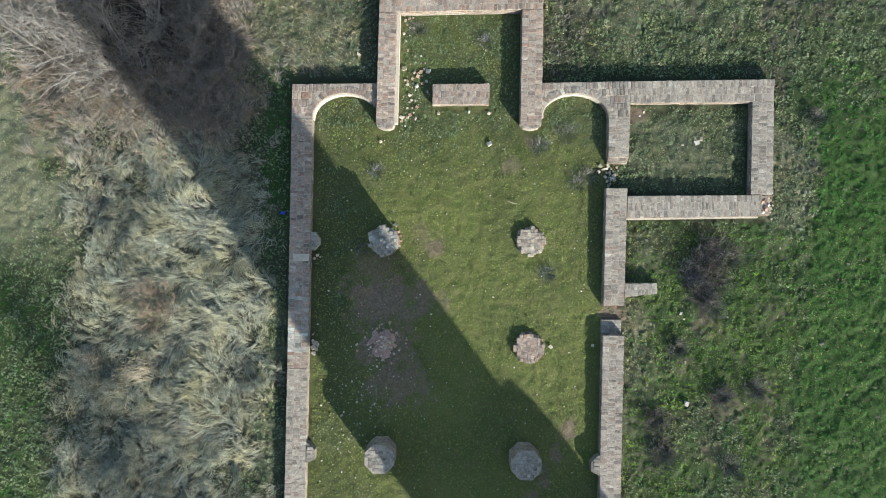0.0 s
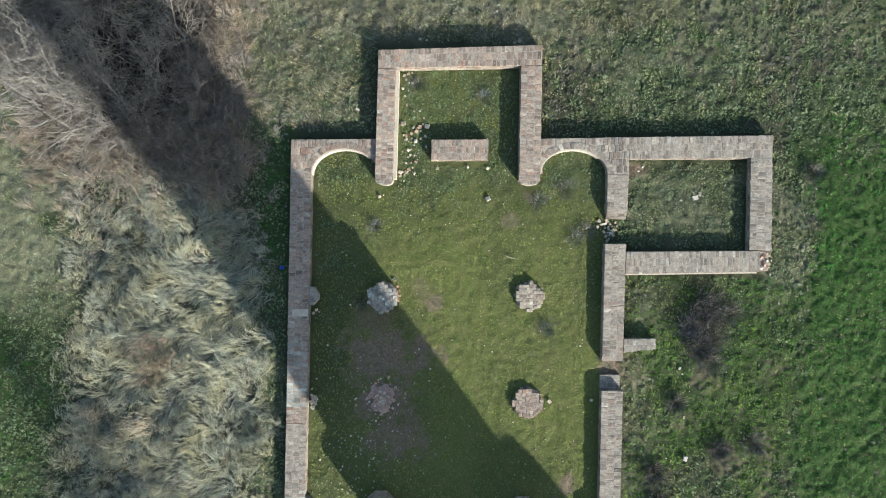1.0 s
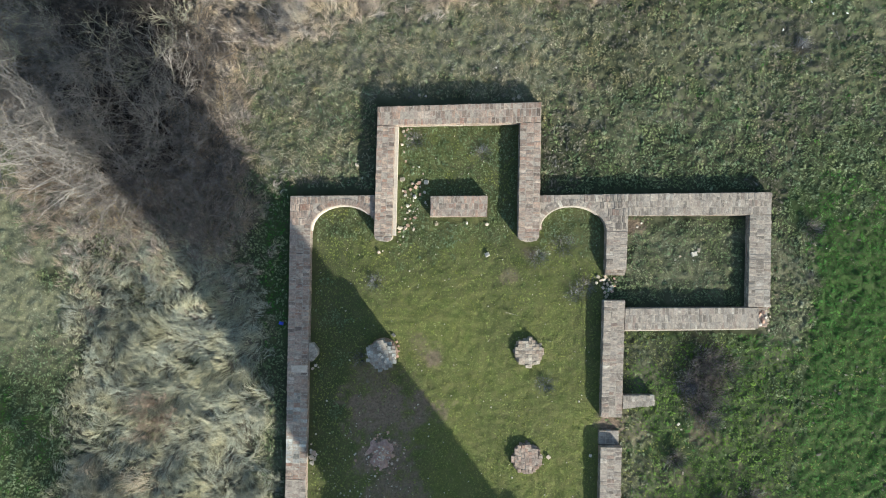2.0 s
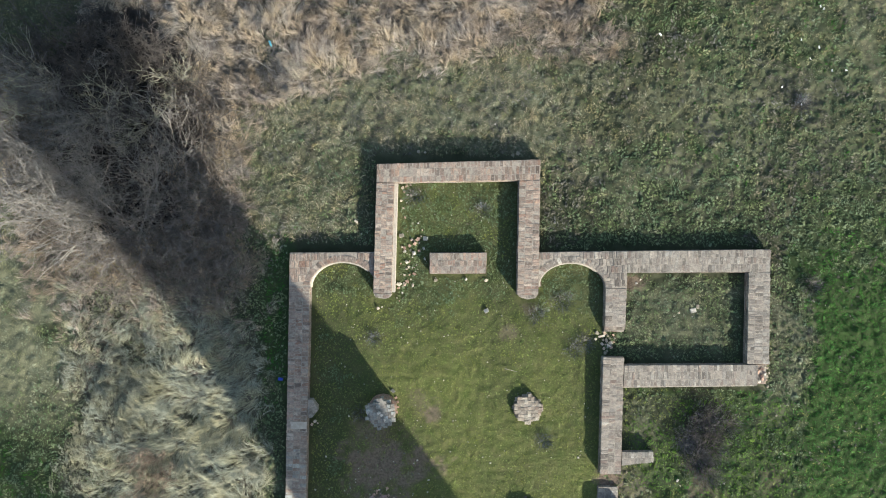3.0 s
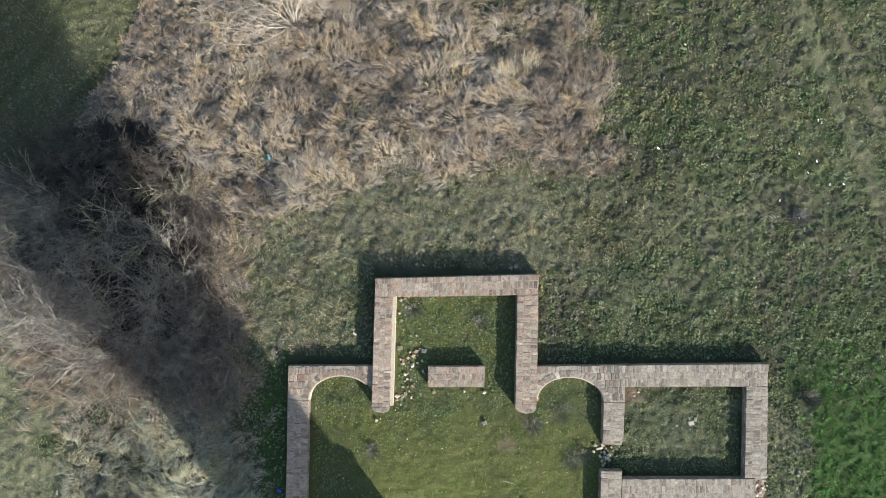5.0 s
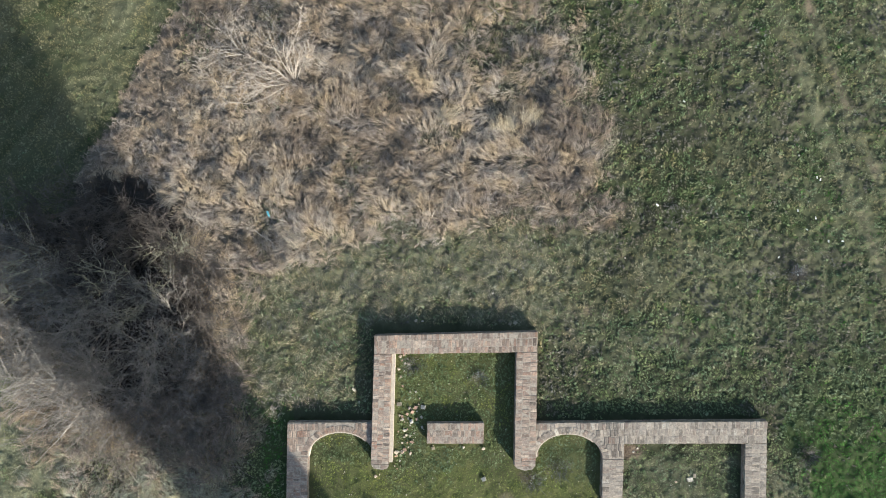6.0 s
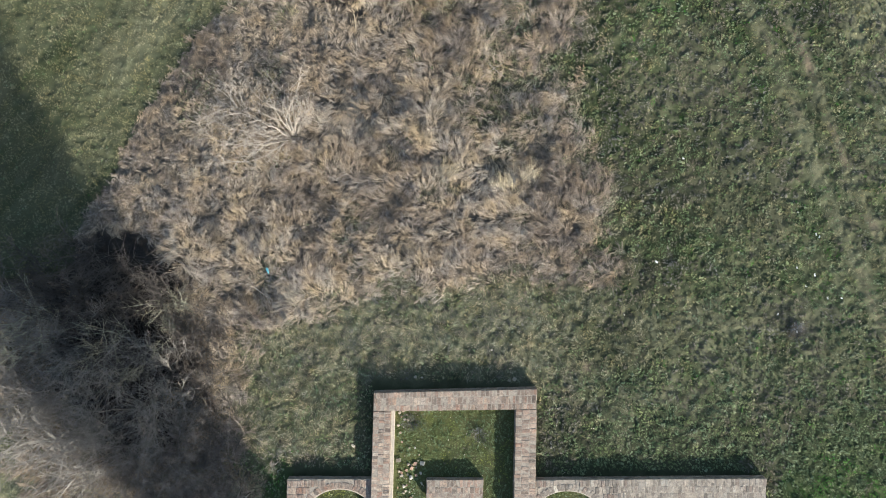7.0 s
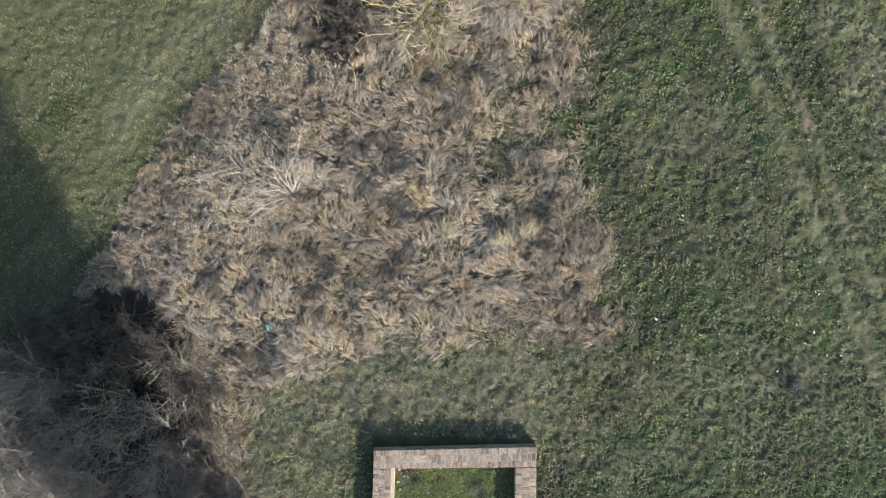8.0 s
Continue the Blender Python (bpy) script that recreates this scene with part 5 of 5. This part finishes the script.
def fan_shrub(name, x, y, stems, seed, m_trunk, m_twig, label, thick=1.0, twigs=(6, 4, 2)):
    """A bare shrub whose few stems spread to one side; stems: heading and climb in degrees, length."""
    r = random.Random(seed)
    root = tagged(new(name), label, "shrub", "single bare shrubs")
    crown = []
    for heading, climb, ln in stems:
        a, c = radians(heading), radians(climb)
        way = Vector((math.cos(a) * math.cos(c), math.sin(a) * math.cos(c), math.sin(c)))
        stem = []
        pts, w = limb(r, (x + 0.1 * math.cos(a), y + 0.1 * math.sin(a), -0.05), way, ln, 0.030 * thick, 0.007 * thick, 0.15, -0.02, stem, 8)
        tubes("stem", stem, m_trunk, root, 6)
        for k in range(twigs[0]):
            j = r.randint(1, len(pts) - 2)
            across = Vector((-way.y, way.x, 0)).normalized() * r.choice((-1, 1)) * r.uniform(0.35, 0.9)
            p2, w2 = limb(r, pts[j], way + across + Vector((0, 0, r.gauss(0.0, 0.25))), ln * r.uniform(0.3, 0.55), 0.015 * thick, 0.006 * thick, 0.11, 0.0, crown, 5)
            for q in range(twigs[1]):
                p3, w3 = limb(r, r.choice(p2[1:]), w2 + Vector((r.gauss(0, 0.5), r.gauss(0, 0.5), r.gauss(0, 0.3))), ln * r.uniform(0.12, 0.28), 0.0085 * thick, 0.005 * thick, 0.13, 0, crown, 3)
                for e in range(twigs[2]):
                    limb(r, r.choice(p3[1:]), w3 + Vector((r.gauss(0, 0.6), r.gauss(0, 0.6), r.gauss(0, 0.3))), ln * r.uniform(0.05, 0.13), 0.006 * thick, 0.004 * thick, 0.1, 0, crown, 2)
    tubes("crown", crown, m_twig, root, 4, "spreading bare branches and twigs")
    return root


THICKET = [(-11.0, 8.2, 4.6), (-10.2, 9.7, 3.8), (-12.4, 9.4, 4.6), (-12.7, 7.2, 4.5), (-10.0, 7.0, 3.0), (-11.9, 11.3, 3.8), (-14.3, 10.4, 3.8), (-13.6, 12.4, 3.0),
           (-15.6, 11.6, 3.2), (-14.6, 8.3, 3.4), (-11.5, 5.9, 2.4), (-16.4, 9.6, 3.2), (-9.5, 5.6, 1.4), (-13.2, 10.9, 3.6), (-15.2, 13.4, 2.2), (-9.0, 8.0, 2.2), (-9.3, 10.6, 2.0), (-16.6, 12.8, 2.6), (-8.6, 6.6, 1.2), (-12.0, 13.3, 2.9), (-10.6, 12.9, 2.4), (-13.4, 14.2, 2.6)]
for i, (x, y, h) in enumerate(THICKET):
    # shrubs deep in the thicket take dark twigs, shade put into colour
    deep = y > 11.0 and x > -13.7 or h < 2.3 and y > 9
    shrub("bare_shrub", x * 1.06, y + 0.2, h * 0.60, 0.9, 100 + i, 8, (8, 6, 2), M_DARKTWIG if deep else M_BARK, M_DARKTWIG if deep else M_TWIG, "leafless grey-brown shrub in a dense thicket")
# pale bark puts the sun's brightness on these stems into their colour
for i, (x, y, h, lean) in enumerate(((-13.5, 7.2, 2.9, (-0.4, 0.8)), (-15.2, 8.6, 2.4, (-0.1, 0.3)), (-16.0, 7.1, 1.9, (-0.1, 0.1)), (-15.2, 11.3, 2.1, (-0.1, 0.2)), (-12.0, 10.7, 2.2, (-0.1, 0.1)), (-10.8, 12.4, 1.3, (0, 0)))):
    shrub("bare_shrub", x, y, h, 0.8, 150 + i, 8, (6, 4, 1), M_PALETWIG, M_TWIG if i < 3 else M_GREENTWIG, "leafless thicket shrub with stems coloured pale as if sunlit", lean0=lean, thick=1.15)
fan_shrub("pale_shrub", -6.25, 19.1, [(88, 42, 2.2), (104, 50, 2.3), (120, 38, 2.5), (140, 35, 2.8), (160, 28, 2.6), (182, 22, 2.8), (204, 22, 2.8), (226, 28, 2.2), (70, 55, 1.8), (112, 65, 2.0), (150, 60, 1.8), (50, 50, 1.4), (192, 45, 2.0)], 300, M_PALE, M_PALE,
          "leafless pale grey shrub standing in dry grass", 0.62, (7, 4, 2))
# long stems, again coloured pale to read as sunlit
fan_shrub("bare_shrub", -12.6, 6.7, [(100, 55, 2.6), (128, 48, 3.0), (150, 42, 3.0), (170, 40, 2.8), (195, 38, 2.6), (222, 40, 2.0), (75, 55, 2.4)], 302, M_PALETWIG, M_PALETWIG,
          "leafless thicket shrub with long stems coloured pale as if sunlit", 1.0, (5, 4, 1))
fan_shrub("lichen_shrub", -1.35, 26.65, [(190, 35, 2.2), (212, 30, 2.4), (232, 38, 2.5), (250, 30, 2.4), (268, 40, 2.4), (288, 30, 2.5), (308, 38, 2.3), (328, 30, 2.5), (350, 35, 2.2), (222, 20, 2.3), (262, 18, 2.3), (300, 20, 2.4), (240, 65, 2.2), (300, 65, 2.2), (90, 55, 2.3), (30, 45, 2.3), (150, 45, 2.3)], 301,
          M_LICHEN, M_LICHENTWIG, "leafless shrub with yellow lichen on its stems", 1.15, (6, 4, 3))


def brambles(seed, count, y0, y1, material):
    """A low tangle of bare canes between two lines of the plan."""
    r = random.Random(seed)
    segs = []
    while len(segs) < count:
        x, y = r.uniform(-17, -7.6), r.uniform(2.5, 15.5)
        if not y0 < y + r.gauss(0, 0.7) < y1 or min(math.hypot((x + 12.2) / 4.4, (y - 9.0) / 5.4), math.hypot((x + 9.2) / 1.9, (y - 5.2) / 2.8) + 0.3) > r.uniform(0.7, 1.1):
            continue
        a = r.uniform(0, 6.28)
        limb(r, (x, y, r.uniform(0.0, 0.5)), (math.cos(a), math.sin(a), r.uniform(0.1, 1.4)), r.uniform(0.5, 1.6), 0.010, 0.006, 0.15, -0.06, segs, 4)
    tagged(tubes("bramble_tangle", segs, material, None, 3), "tangle of bare bramble canes under the shrubs", "brambles", kind="stuff")


# the northern canes are dark to paint the shade among the shrubs
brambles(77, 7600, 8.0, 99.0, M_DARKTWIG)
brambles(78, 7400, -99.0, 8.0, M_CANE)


M_BLACKSTALK = blades_material("blackened_stalks", (0.026, 0.026, 0.026), (0.060, 0.058, 0.056), (0.19, 0.185, 0.18))


def dead_weed(x, y, r, count, tall, seed):
    g = np.random.default_rng(seed)
    bx, by = x + g.normal(0, r * 0.45, count), y + g.normal(0, r * 0.45, count)
    ob = blades("dead_weed", bx, by, relief(bx, by, np.zeros(count)) - 0.01, np.arctan2(by - y, bx - x) + g.normal(0, 0.7, count), g.uniform(0.4, 1, count) * tall, g.uniform(0.2, 1.2, count),
                g.uniform(0.005, 0.011, count), M_BLACKSTALK if r >= 0.34 and x > 7 else M_DEAD,
                "blackened withered weed with dark dry stalks" if r >= 0.34 and x > 7 else "withered grey weed with dry stalks in the turf", "weed")
    return tagged(ob, group="withered weeds")


for i, (x, y, r) in enumerate(((3.42, 3.78, 0.42), (4.45, 4.28, 0.45), (5.3, 2.72, 0.4), (4.92, 2.39, 0.35), (3.85, -1.15, 0.35), (-3.4, -0.32, 0.25), (-2.85, 2.66, 0.3), (1.24, 7.77, 0.3), (-1.39, 8.2, 0.35),
                               (13.92, 5.09, 0.35), (13.4, 12.05, 0.3), (8.41, -7.95, 0.55), (8.16, -6.63, 0.4), (9.85, -0.6, 0.8), (10.2, -1.3, 0.7), (9.7, -1.6, 0.6), (10.0, 0.0, 0.5), (10.64, -5.69, 0.35), (-7.1, 13.5, 0.6), (11.0, -8.4, 0.4), (10.2, -2.3, 0.5), (10.8, -0.4, 0.6), (9.3, -0.9, 0.5), (11.9, -5.4, 0.45), (8.9, -3.9, 0.35))):
    dead_weed(x, y, r, int((270 if x < 7 else 470) * r / 0.4), 0.32 if x < 7 else 0.46, 500 + i)
for i, (x, y) in enumerate(((8.45, -8.0), (8.2, -6.7), (9.8, -0.5), (10.15, -1.2), (9.8, -1.8), (10.3, -0.2), (10.6, -5.7))):
    shrub("dead_bush", x, y, 0.62, 1.4, 400 + i, 11, (4, 2, 1), M_DARKTWIG, M_DARKTWIG, "small dead bush with bare grey twigs", 0.55, "small dead bushes")

shrub("brown_bush", -11.3, -2.5, 1.15, 1.5, 410, 14, (6, 5, 2), M_BROWN, M_BROWN, "low leafless brown bush spreading over dry grass", 0.5, "single bare shrubs")


for i, (x, y, h) in enumerate(((-4.3, 26.1, 0.9), (-3.6, 25.2, 0.7), (-3.9, 27.1, 1.0), (-4.6, 25.3, 0.7), (-5.0, 26.7, 0.9), (-4.4, 24.5, 0.5))):
    shrub("dark_bush", x, y, h, 1.3, 420 + i, 10, (5, 5, 2), M_DARKTWIG, M_DARKTWIG, "low dark leafless bush in dry grass", 0.8, "low dark bushes")


def straw_tuft(x, y, r, count, seed, turn0):
    g = np.random.default_rng(seed)
    bx, by = x + g.normal(0, r * 0.4, count), y + g.normal(0, r * 0.3, count)
    ob = blades("straw_tuft", bx, by, relief(bx, by, np.ones(count)) + 0.02, turn0 + g.normal(0, 0.5, count), g.uniform(0.35, 0.8, count), g.uniform(0.7, 1.4, count),
                g.uniform(0.008, 0.015, count), M_STRAW, "bright straw-yellow tuft of long dry grass", "grass")
    return tagged(ob, group="bright straw tufts")


for i, (x, y, r, a) in enumerate(((-11.9, -5.35, 0.6, 3.0), (-13.9, -5.1, 0.35, 1.2), (2.9, 17.8, 0.45, 1.4), (2.0, 17.4, 0.35, 1.9), (-0.3, 17.9, 0.4, 0.6), (-8.6, 9.6, 0.4, 4.2), (-5.9, 12.9, 0.4, 2.4), (-10.4, -7.6, 0.5, 0.4))):
    straw_tuft(x, y, r * 1.2, 170, 600 + i, a)


def stick(x, y, z, length, turn, thick=0.014):
    r = random.Random(int(x * 100 + y * 10))
    segs = []
    a = radians(turn)
    limb(r, (x, y, z), (math.cos(a), math.sin(a), 0.05), length, thick, thick * 0.5, 0.04, 0, segs, 5)
    ob = tubes("fallen_stick", segs, M_PALE, None, 5)
    return tagged(ob, "thin pale fallen stick lying on dry grass", "stick", "fallen sticks")


for x, y, length, turn in ((0.95, 21.55, 1.1, 38), (1.25, 22.1, 0.8, -40), (-9.2, 12.3, 1.3, 170), (-9.1, 11.8, 1.0, 5), (-7.6, 13.3, 0.9, -35), (-9.9, 13.9, 1.0, 150)):
    stick(x, y, 0.24, length, turn)
twig_on_turf = stick(2.23, 1.63, 0.07, 0.5, -20, 0.012)
tagged(twig_on_turf, "thin pale fallen stick lying on the turf")
for x, y, z, size, red in ((-2.52, 0.02, 1.0, 0.15, False), (-2.42, -0.06, 1.0, 0.10, False), (-2.28, -0.22, 1.0, 0.13, False), (-1.90, 0.2, 0.0, 0.11, True), (-1.88, 0.0, 0.0, 0.09, True), (-1.92, -0.2, 0.0, 0.10, True), (-1.97, 0.36, 0.0, 0.12, True)):
    stone(x, y, size, red, z, "rubble round the grey pier")
